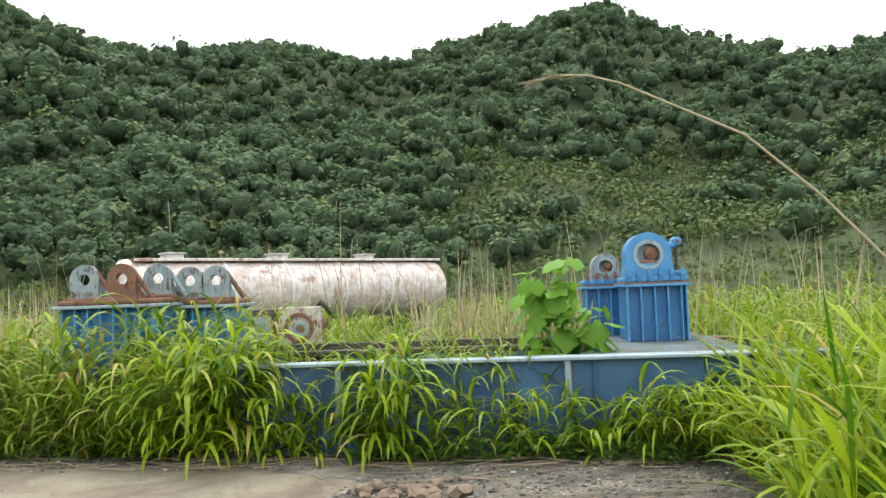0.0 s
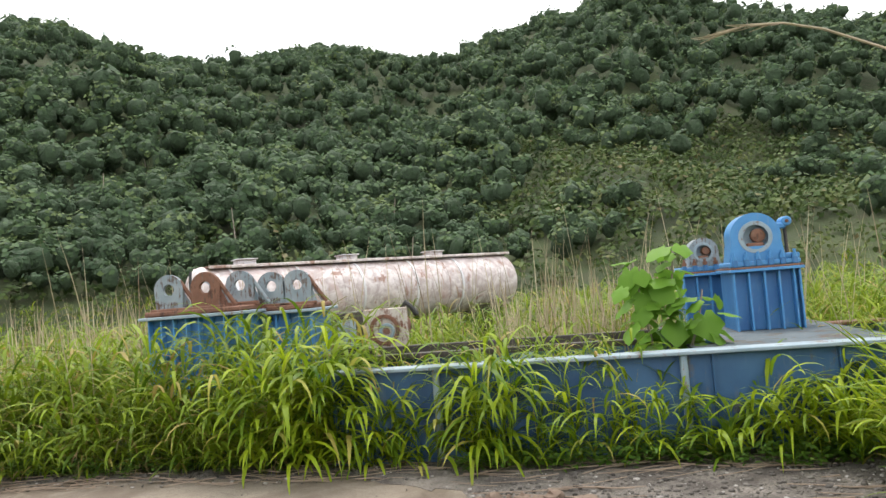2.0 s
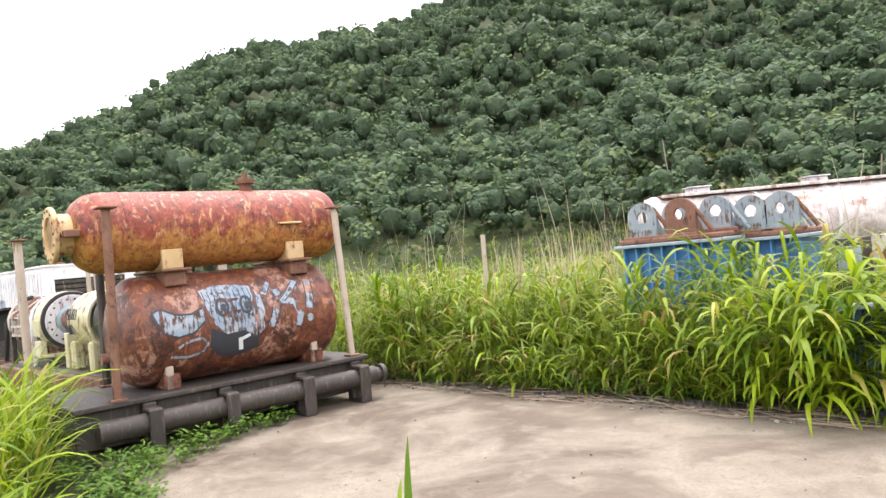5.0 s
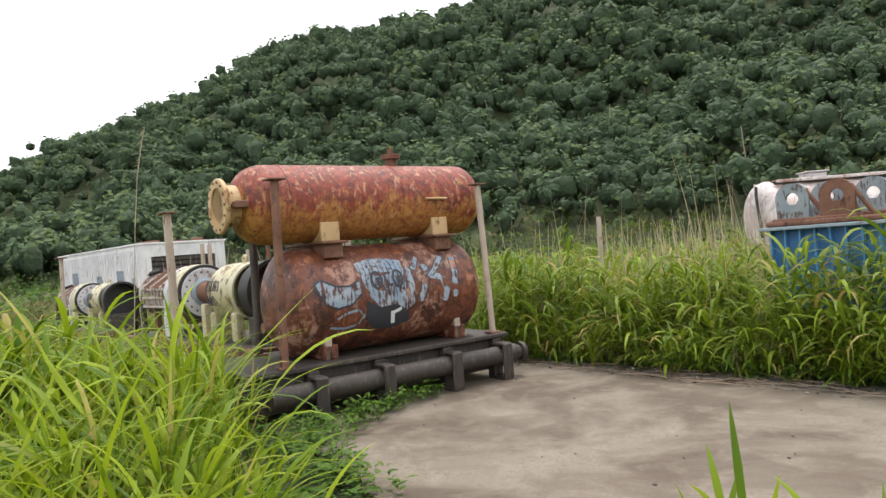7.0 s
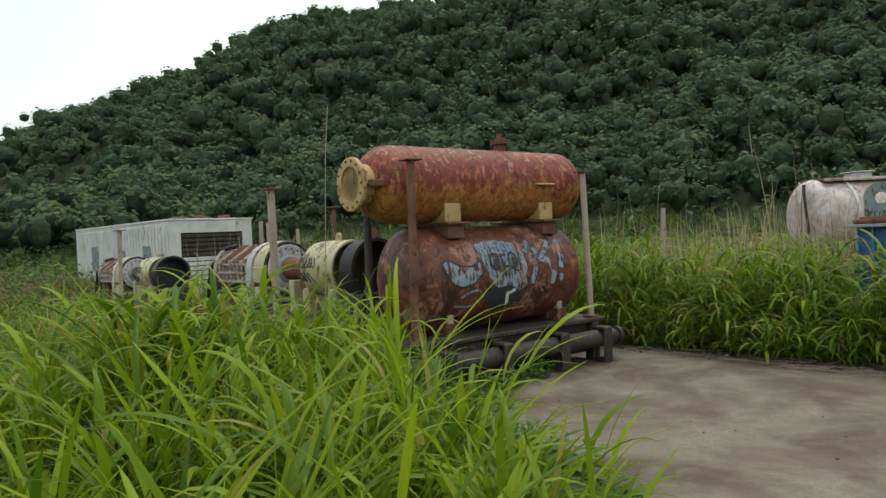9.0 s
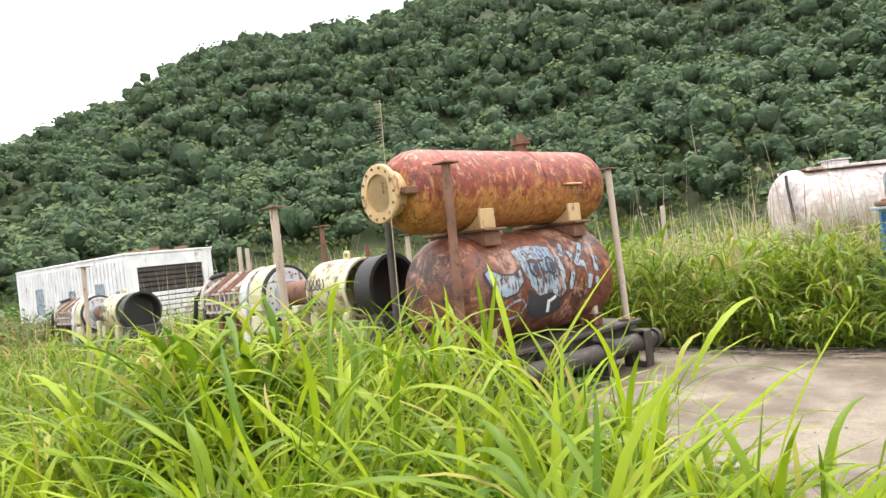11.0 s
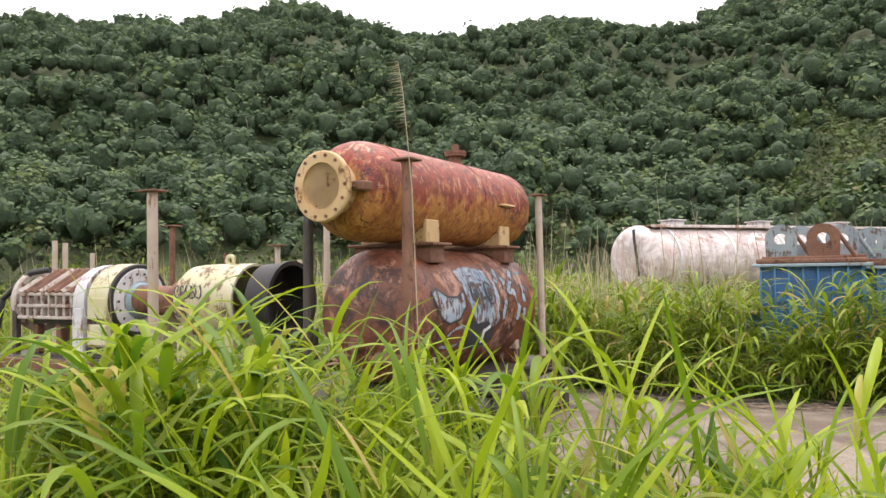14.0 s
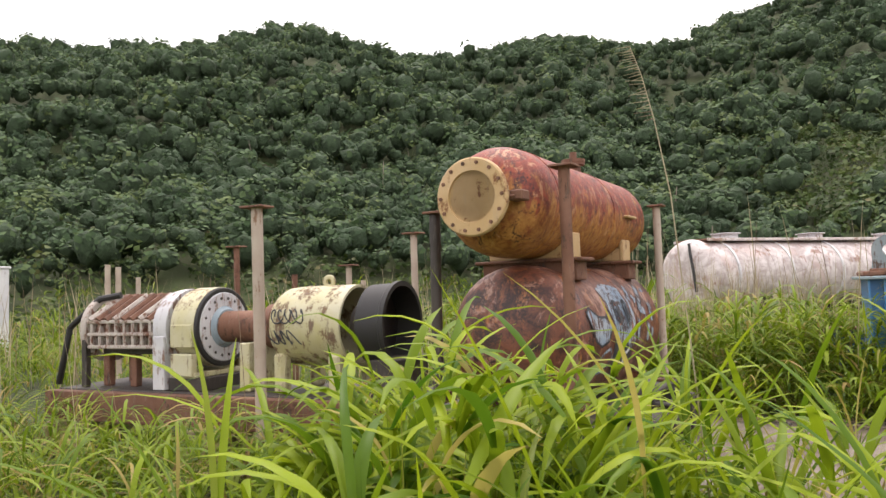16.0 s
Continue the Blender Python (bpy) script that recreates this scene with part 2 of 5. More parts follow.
# darker than M_BLUE_L: shade of the pedestal recesses is mixed into this blue
M_BLUE = painted("faded_shaded_blue_paint", (0.026, 0.12, 0.29), (0.04, 0.16, 0.34), (0.13, 0.09, 0.08), 0.22, 0.6, 4.0, 0.45, (0.22, 0.27, 0.3))
M_BLUE_L = painted("bright_blue_paint", (0.04, 0.185, 0.41), (0.065, 0.235, 0.46), (0.24, 0.11, 0.07), 0.32, 0.4, 6.0, 0.45)
M_BLUE_D = painted("dull_dark_blue_paint", (0.016, 0.06, 0.145), (0.04, 0.11, 0.21), (0.10, 0.10, 0.11), 0.40, 0.55, 2.2, 0.5, (0.2, 0.23, 0.25))
M_GREYBLUE = painted("chalky_blue_grey_paint", (0.19, 0.26, 0.30), (0.26, 0.32, 0.35), (0.20, 0.10, 0.06), 0.46, 0.4, 5.0, 0.6)
M_TANK = blotched_white()
M_BOX = painted("container_white_paint", (0.72, 0.71, 0.70), (0.56, 0.55, 0.56), (0.24, 0.14, 0.10), 0.40, 0.35, 1.8, 0.6)
M_WHITE = painted("old_white_paint", (0.56, 0.55, 0.54), (0.46, 0.46, 0.48), (0.26, 0.15, 0.105), 0.50, 0.6, 3.5, 0.6)
M_FLAKE = painted("flaking_white_paint_on_rust", (0.46, 0.42, 0.37), (0.36, 0.31, 0.27), (0.20, 0.09, 0.055), 0.55, 0.4, 9.0, 0.7)
M_CREAM = painted("cream_yellow_paint", (0.44, 0.40, 0.20), (0.50, 0.47, 0.33), (0.20, 0.12, 0.065), 0.54, 0.4, 3.5, 0.5)
M_DECK = painted("grimy_deck_paint", (0.06, 0.085, 0.10), (0.10, 0.12, 0.13), (0.11, 0.085, 0.065), 0.5, 0.1, 3.0, 0.92)
M_LUG = painted("chalky_lug_paint", (0.17, 0.215, 0.24), (0.25, 0.285, 0.30), (0.12, 0.07, 0.05), 0.52, 0.5, 7.0, 0.7)
M_POST = painted("bleached_rusty_post", (0.42, 0.35, 0.28), (0.36, 0.28, 0.22), (0.26, 0.12, 0.06), 0.42, 0.5, 5.0, 0.75)
# black for rubber and soot, and for shade inside hollow things
M_BLACK = plain("black_rubber_soot_and_shade", (0.018, 0.017, 0.016), 0.6)
M_PALEBLUE = painted("pale_blue_spray_paint", (0.16, 0.25, 0.34), (0.32, 0.35, 0.38), (0.09, 0.04, 0.03), 0.56, 0.5, 7.0, 0.6)
M_INK = plain("black_spray_paint", (0.03, 0.032, 0.04), 0.55, 0, 0.3)
M_WHITEPAINT = plain("white_spray_paint", (0.62, 0.64, 0.64), 0.6)
M_STICK = plain("dead_twigs", (0.24, 0.18, 0.13), 0.85, 0, 0.4, 20)
M_STONE = plain("rubble_stone", (0.15, 0.105, 0.075), 0.85, 0, 0.4, 14)


def slab_material():
    m, nt, b = shader("stained_concrete")
    v = coords(nt)
    stain = noise_tex(nt, v, 0.55, 7, 0.62, 0.6)
    mid = noise_tex(nt, v, 2.4, 6, 0.6, 0.4)
    fine = noise_tex(nt, v, 45, 6, 0.75)
    col = mix(nt, step_ramp(nt, stain, 0.42, 0.56), (0.095, 0.069, 0.046), (0.205, 0.172, 0.13))
    col = mix(nt, math_node(nt, "MULTIPLY", step_ramp(nt, mid, 0.5, 0.68), 0.6), col, (0.275, 0.237, 0.182))
    col = mix(nt, math_node(nt, "MULTIPLY", step_ramp(nt, noise_tex(nt, v, 1.1, 5, 0.6, 0.8), 0.53, 0.62), 0.6), col, (0.115, 0.085, 0.06))
    col = mix(nt, math_node(nt, "MULTIPLY", step_ramp(nt, fine, 0.5, 0.62), 0.55), col, (0.09, 0.07, 0.052))
    grit = noise_tex(nt, v, 14, 7, 0.75, 0.5)
    col = mix(nt, math_node(nt, "MULTIPLY", step_ramp(nt, grit, 0.53, 0.6), 0.5), col, (0.13, 0.10, 0.075))
    nt.links.new(col, b.inputs["Base Color"])
    b.inputs["Roughness"].default_value = 0.85
    bump(nt, b, math_node(nt, "ADD", math_node(nt, "MULTIPLY", mid, 0.8), fine), 0.5, 0.012)
    return m


def ground_material():
    m, nt, b = shader("soil_and_turf")
    v = coords(nt)
    a, c, f = noise_tex(nt, v, 0.12, 6), noise_tex(nt, v, 1.3, 6, 0.7), noise_tex(nt, v, 18, 6, 0.7)
    col = mix(nt, step_ramp(nt, a, 0.4, 0.6), (0.022, 0.038, 0.010), (0.048, 0.07, 0.018))
    col = mix(nt, step_ramp(nt, c, 0.5, 0.7), col, (0.06, 0.05, 0.028))
    col = mix(nt, math_node(nt, "MULTIPLY", f, 0.5), col, (0.04, 0.045, 0.018))
    nt.links.new(col, b.inputs["Base Color"])
    b.inputs["Roughness"].default_value = 0.95
    bump(nt, b, f, 0.8, 0.05)
    return m


def dirt_material():
    m, nt, b = shader("dark_gravelly_dirt")
    v = coords(nt)
    c, f = noise_tex(nt, v, 1.6, 6, 0.7, 0.5), noise_tex(nt, v, 60, 5, 0.75)
    col = mix(nt, step_ramp(nt, c, 0.4, 0.62), (0.075, 0.063, 0.052), (0.22, 0.195, 0.165))
    col = mix(nt, step_ramp(nt, f, 0.5, 0.65), col, (0.045, 0.04, 0.035))
    nt.links.new(col, b.inputs["Base Color"])
    b.inputs["Roughness"].default_value = 0.95
    bump(nt, b, f, 0.9, 0.02)
    return m


M_SLAB, M_GROUND, M_DIRT = slab_material(), ground_material(), dirt_material()

# ---- mesh helpers ----
def thing(name, m, label, category, group=""):
    ob = new(name)
    ob.empty_display_size = 0.2
    ob.matrix_world = m
    return tagged(ob, label, category, group)


def mesh_of(name, bm, material, smooth=None):
    me = bpy.data.meshes.new(name)
    bmesh.ops.recalc_face_normals(bm, faces=bm.faces)
    bm.to_mesh(me)
    bm.free()
    me.materials.append(material)
    if smooth is not None:
        me.shade_smooth()
        me.set_sharp_from_angle(angle=radians(smooth))
    return me


def part(name, bm, material, parent, label="", smooth=35):
    ob = new(name, mesh_of(name, bm, material, smooth))
    ob.parent = parent
    return tagged(ob, label)


def single(name, bm, material, m, label, category, group="", kind="", smooth=35):
    ob = new(name, mesh_of(name, bm, material, smooth))
    ob.matrix_world = m
    return tagged(ob, label, category, group, kind)


def join_into(bm, other):
    me = bpy.data.meshes.new("scratch")
    other.to_mesh(me)
    other.free()
    bm.from_mesh(me)
    bpy.data.meshes.remove(me)


def boxes(*items, bevel=0.01, bm=None):
    """Bevelled boxes given as x0, x1, y0, y1, z0, z1."""
    bm = bm or bmesh.new()
    for x0, x1, y0, y1, z0, z1 in items:
        b = bmesh.new()
        bmesh.ops.create_cube(b, size=1)
        for v in b.verts:
            v.co = Vector((x0 + (v.co.x + 0.5) * (x1 - x0), y0 + (v.co.y + 0.5) * (y1 - y0), z0 + (v.co.z + 0.5) * (z1 - z0)))
        if bevel:
            bmesh.ops.bevel(b, geom=list(b.edges), offset=min(bevel, 0.3 * min(abs(x1 - x0), abs(y1 - y0), abs(z1 - z0))), segments=1, affect="EDGES")
        join_into(bm, b)
    return bm


def lathe(profile, start, along, segments=40, bm=None, squash=1.0, up=(0, 0, 1)):
    """Turns (distance, radius) pairs round an axis from start. squash: width across over height."""
    bm = bm or bmesh.new()
    a = Vector(along).normalized()
    side = a.cross(Vector(up)).normalized()
    top = side.cross(a).normalized()
    rings = []
    for d, r in profile:
        c = Vector(start) + a * d
        rings.append([bm.verts.new(c + side * (math.cos(2 * math.pi * i / segments) * r * squash) + top * (math.sin(2 * math.pi * i / segments) * r)) for i in range(segments)])
    for p, q in zip(rings, rings[1:]):
        for i in range(segments):
            j = (i + 1) % segments
            bm.faces.new((p[i], p[j], q[j], q[i]))
    for ring in (rings[0], rings[-1]):
        try:
            bm.faces.new(ring)
        except ValueError:
            pass
    return bm


def rod(a, b, r, segments=14, bm=None, r2=None):
    a, b = Vector(a), Vector(b)
    d = b - a
    up = (1, 0, 0) if abs(d.normalized().z) > 0.9 else (0, 0, 1)
    return lathe([(0, r), (d.length, r2 if r2 is not None else r)], a, d, segments, bm, 1.0, up)


def tube(points, r, segments=8, bm=None, taper=1.0):
    bm = bm or bmesh.new()
    n = len(points)
    rings = []
    for k, p in enumerate(points):
        p = Vector(p)
        d = (Vector(points[min(k + 1, n - 1)]) - Vector(points[max(k - 1, 0)])).normalized()
        side = d.cross(Vector((0.31, 0.17, 0.93))).normalized()
        top = side.cross(d)
        rr = r * (1 + (taper - 1) * k / (n - 1))
        rings.append([bm.verts.new(p + side * math.cos(2 * math.pi * i / segments) * rr + top * math.sin(2 * math.pi * i / segments) * rr) for i in range(segments)])
    for p, q in zip(rings, rings[1:]):
        for i in range(segments):
            j = (i + 1) % segments
            bm.faces.new((p[i], p[j], q[j], q[i]))
    bm.faces.new(rings[0])
    bm.faces.new(rings[-1])
    return bm


def ring_plate(centre, along, r_out, r_in, depth, segments=36, bm=None):
    """A flat ring with a hole, square in section."""
    bm = bm or bmesh.new()
    a = Vector(along).normalized()
    up = Vector((0, 0, 1)) if abs(a.z) < 0.9 else Vector((1, 0, 0))
    side = a.cross(up).normalized()
    top = side.cross(a)
    loops = []
    e = min(0.012, depth * 0.25)
    for d, r in ((0, r_in), (0, r_out - e), (e, r_out), (depth - e, r_out), (depth, r_out - e), (depth, r_in)):
        c = Vector(centre) + a * (d - depth / 2)
        loops.append([bm.verts.new(c + side * math.cos(2 * math.pi * i / segments) * r + top * math.sin(2 * math.pi * i / segments) * r) for i in range(segments)])
    for p, q in zip(loops, loops[1:] + loops[:1]):
        for i in range(segments):
            j = (i + 1) % segments
            bm.faces.new((p[i], p[j], q[j], q[i]))
    return bm


def lug_plate(cx, y0, z0, zc, r, hole, thick, foot, segments=20, bm=None):
    """An upright lug in the x-z plane: wide foot at z0, round head about (cx, zc), a hole through it."""
    bm = bm or bmesh.new()
    outer = [(cx - foot, z0)]
    for i in range(segments + 1):
        ang = math.pi * (1.06 - 1.12 * i / segments)
        outer.append((cx + r * math.cos(ang), zc + r * math.sin(ang)))
    outer.append((cx + foot, z0))
    n = len(outer)
    inner = []
    for x, z in outer:
        ang = math.atan2(z - zc, x - cx)
        inner.append((cx + hole * math.cos(ang), zc + hole * math.sin(ang)))
    lay = []
    for y in (y0, y0 + thick):
        lay.append(([bm.verts.new((x, y, z)) for x, z in outer], [bm.verts.new((x, y, z)) for x, z in inner]))
    for i in range(n):
        j = (i + 1) % n
        bm.faces.new((lay[0][0][i], lay[0][0][j], lay[0][1][j], lay[0][1][i]))
        bm.faces.new((lay[1][0][i], lay[1][1][i], lay[1][1][j], lay[1][0][j]))
        bm.faces.new((lay[0][0][i], lay[1][0][i], lay[1][0][j], lay[0][0][j]))
        bm.faces.new((lay[0][1][i], lay[0][1][j], lay[1][1][j], lay[1][1][i]))
    return bm


def np_object(name, verts, faces, material, label, category, kind="stuff", smooth=True):
    """A large mesh from arrays; faces is an (n, 3) or (n, 4) array."""
    me = bpy.data.meshes.new(name)
    k = faces.shape[1]
    me.vertices.add(len(verts))
    me.vertices.foreach_set("co", np.ascontiguousarray(verts, dtype=np.float32).ravel())
    me.loops.add(faces.size)
    me.loops.foreach_set("vertex_index", np.ascontiguousarray(faces, dtype=np.int32).ravel())
    me.polygons.add(len(faces))
    me.polygons.foreach_set("loop_start", np.arange(0, faces.size, k, dtype=np.int32))
    me.update(calc_edges=True)
    me.validate()
    me.materials.append(material)
    if smooth:
        me.shade_smooth()
    return tagged(new(name, me), label, category, "", kind)


# ---- the ground and the hills ----
CENTRE = np.array((-3.0, -1.2))
RIDGE = [(-180, 4), (-120, 5), (-100, 6), (-87, 6.6), (-85, 6.2), (-82, 8.4), (-79.5, 7.8), (-76, 10.2), (-72, 11.8), (-68.5, 13.5), (-63.5, 15.5), (-60.5, 17.2), (-56, 18.4), (-52, 18.2),
         (-47, 18.7), (-43.5, 19.6), (-38, 21.0), (-34, 20.2), (-29, 19.2), (-24, 18.6), (-21, 19.4), (-17, 20.0), (-12, 18.8), (-7.8, 17.7), (-5, 18.8), (-0.4, 19.9), (4.7, 20.6),
         (7.1, 21.4), (9.9, 21.7), (12.4, 20.0), (15.7, 18.1), (20.9, 17.0), (24.7, 15.3), (27, 15.8), (32, 16), (45, 14), (70, 9), (110, 5), (180, 4)]
RIDGE_AZ, RIDGE_EL = np.array([a for a, _ in RIDGE], float), np.array([e for _, e in RIDGE], float)
R_FOOT, R_RIDGE = 42.0, 160.0


def rough_field(x, y, s):
    return (np.sin(x * 0.9 / s + 1.3) * np.cos(y * 1.1 / s - 0.4) + 0.6 * np.sin(x * 2.3 / s - y * 1.7 / s + 0.7) + 0.4 * np.sin(x * 3.9 / s + 2.1 + y * 4.4 / s)) / 2.0


def terrain(x, y):
    x, y = np.asarray(x, float), np.asarray(y, float)
    dx, dy = x - CENTRE[0], y - CENTRE[1]
    r, az = np.hypot(dx, dy), np.degrees(np.arctan2(dx, dy))
    top = 1.7 + R_RIDGE * np.tan(np.radians(np.interp(az, RIDGE_AZ, RIDGE_EL) - np.interp(az, [-70, -45], [1.3, 0.5])))
    t = np.clip((r - R_FOOT) / (R_RIDGE - R_FOOT), 0, 1)
    rise = t ** 1.12
    fold = np.sin(np.pi * t) * (6.0 * rough_field(x, y, 26.0) + 1.2 * rough_field(x + 40, y, 13.0))
    past = np.clip((r - R_RIDGE) / 500.0, 0, 1)
    small = 0.10 * np.clip((r - 9.5) / 10, 0, 1) * rough_field(x, y, 2.2)
    return -0.04 + (top * rise + fold) * (1 - past) ** 2 + small


def build_ground():
    radii = np.concatenate((np.linspace(0.0, 12, 13)[1:], np.linspace(14, 60, 24), np.linspace(64, 175, 38), [200, 260, 360, 520, 800, 1500]))
    n = 240
    ang = np.linspace(0, 2 * np.pi, n, endpoint=False)
    xs, ys = CENTRE[0] + radii[:, None] * np.sin(ang), CENTRE[1] + radii[:, None] * np.cos(ang)
    zs = terrain(xs, ys)
    verts = np.concatenate((np.array([[CENTRE[0], CENTRE[1], -0.04]]), np.stack((xs, ys, zs), -1).reshape(-1, 3)))
    i, j = np.meshgrid(np.arange(len(radii) - 1), np.arange(n), indexing="ij")
    a, b = 1 + i * n + j, 1 + i * n + (j + 1) % n
    quads = np.stack((a, a + n, b + n, b), -1).reshape(-1, 4)
    k = np.arange(n)
    cap = np.stack((np.zeros(n, int), 1 + k, 1 + (k + 1) % n, 1 + (k + 1) % n), -1)
    ground = np_object("ground", verts, quads, M_GROUND, "green and brown soil rising into steep wooded hills", "ground", "structure")
    bm = bmesh.new()
    bm.from_mesh(ground.data)
    bm.verts.ensure_lookup_table()
    for q in cap:
        bm.faces.new((bm.verts[q[0]], bm.verts[q[2]], bm.verts[q[1]]))
    bmesh.ops.recalc_face_normals(bm, faces=bm.faces)
    bm.to_mesh(ground.data)
    bm.free()
    ground.data.shade_smooth()


build_ground()


def flat_patch(name, outline, z, depth, material, label, category, wobble=0.06):
    """A slab with a broken, uneven edge."""
    pts = []
    for (x0, y0), (x1, y1) in zip(outline, outline[1:] + outline[:1]):
        steps = max(2, int(math.hypot(x1 - x0, y1 - y0) / 0.18))
        for k in range(steps):
            f = k / steps
            pts.append((x0 + (x1 - x0) * f + random.uniform(-wobble, wobble), y0 + (y1 - y0) * f + random.uniform(-wobble, wobble)))
    bm = bmesh.new()
    top = [bm.verts.new((x, y, z)) for x, y in pts]
    low = [bm.verts.new((x, y, z - depth)) for x, y in pts]
    bm.faces.new(top)
    for i in range(len(pts)):
        j = (i + 1) % len(pts)
        bm.faces.new((top[i], low[i], low[j], top[j]))
    return single(name, bm, material, Matrix(), label, category, "", "structure", None)


flat_patch("pavement", [(-8.9, 7.0), (-5.0, 7.05), (1.0, 6.95), (3.2, 6.75), (3.4, 3.4), (2.6, 0.7), (0.2, 0.35), (-2.0, 0.9), (-4.2, 1.75), (-7.0, 2.5), (-9.2, 2.6)], 0.0, 0.2, M_SLAB,
           "worn pale concrete slab with brown stains", "pavement")
flat_patch("dirt_strip", [(-8.4, 7.05), (-8.3, 6.6), (-4.6, 6.75), (-1.5, 6.4), (-0.5, 5.9), (-0.55, 5.0), (0.3, 4.3), (1.3, 4.0), (2.9, 3.7), (3.3, 6.8), (1.2, 7.02)], 0.006, 0.05, M_DIRT,
           "dark gravelly dirt washed over the slab edge", "dirt", 0.1)

# ---- the twin pressure vessels on their skid ----
VESSEL = Matrix(((0.994, 0.1096, 0, -8.49), (-0.1096, 0.994, 0, 2.55), (0, 0, 1, 0), (0, 0, 0, 1)))
# local axes: y runs along the vessels, +x faces the slab


def pipe_post(parent, x, y, z0, z1, dx, dy, material, r=0.042, cap=0.085, label=""):
    p = part("post", rod((x, y, z0), (x + dx, y + dy, z1), r, 14), material, parent, label)
    part("cap_plate", boxes((x + dx - cap, x + dx + cap, y + dy - cap, y + dy + cap, z1, z1 + 0.02), bevel=0.004), M_RUST, p, "thin rusty square plate")
    part("foot_plate", boxes((x - 0.08, x + 0.08, y - 0.08, y + 0.08, z0 - 0.012, z0 + 0.012), bevel=0.003), M_RUST, p)


def vessel_skid():
    t = thing("equipment_skid", VESSEL, "dark rusty steel skid with pipe runner and corner posts", "skid")
    part("deck", boxes((-0.98, 0.70, -0.12, 3.42, 0.52, 0.575)), M_DARK, t, "dirty steel deck plate")
    part("side_beam", boxes((0.46, 0.60, -0.1, 3.4, 0.12, 0.515)), M_DARK, t)
    part("side_beam", boxes((-0.95, -0.81, -0.1, 3.4, 0.02, 0.515)), M_DARK, t)
    for y in (0.0, 1.2, 2.3, 3.28):
        part("cross_beam", boxes((-0.80, 0.45, y - 0.05, y + 0.05, 0.2, 0.515)), M_DARK, t)
    runner = lathe([(0, 0.0), (0, 0.07), (0.0, 0.115), (3.36, 0.115), (3.37, 0.085), (3.44, 0.085), (3.44, 0.12), (3.5, 0.12), (3.5, 0.0)], (0.76, 0.08, 0.31), (0, 1, 0), 24)
    part("pipe_runner", runner, M_DARK, t, "long dark pipe with worn brown patches")
    for y in (0.62, 1.46, 2.42, 3.22):
        strap = boxes((0.55, 0.70, y - 0.07, y + 0.07, 0.0, 0.515), (0.60, 0.90, y - 0.075, y + 0.075, 0.0, 0.05), (0.87, 0.905, y - 0.075, y + 0.075, 0.03, 0.46), (0.62, 0.90, y - 0.075, y + 0.075, 0.43, 0.47), bevel=0.012)
        part("strap", strap, M_DARK, t, "black steel saddle strap")
    pipe_post(t, 0.62, 0.33, 0.59, 2.60, -0.02, 0.05, M_RUST, 0.047, 0.10, "rust-brown pipe post")
    pipe_post(t, 0.60, 3.24, 0.59, 2.52, 0.02, -0.09, M_POST, 0.042, 0.085, "bleached leaning pipe post")
    pipe_post(t, -0.74, 0.58, 0.59, 2.36, 0.0, 0.03, M_DARK, 0.05, 0.085, "dark pipe post")
    pipe_post(t, -0.86, 3.2, 0.59, 2.45, 0.0, 0.05, M_POST, 0.042, 0.085, "bleached pipe post")


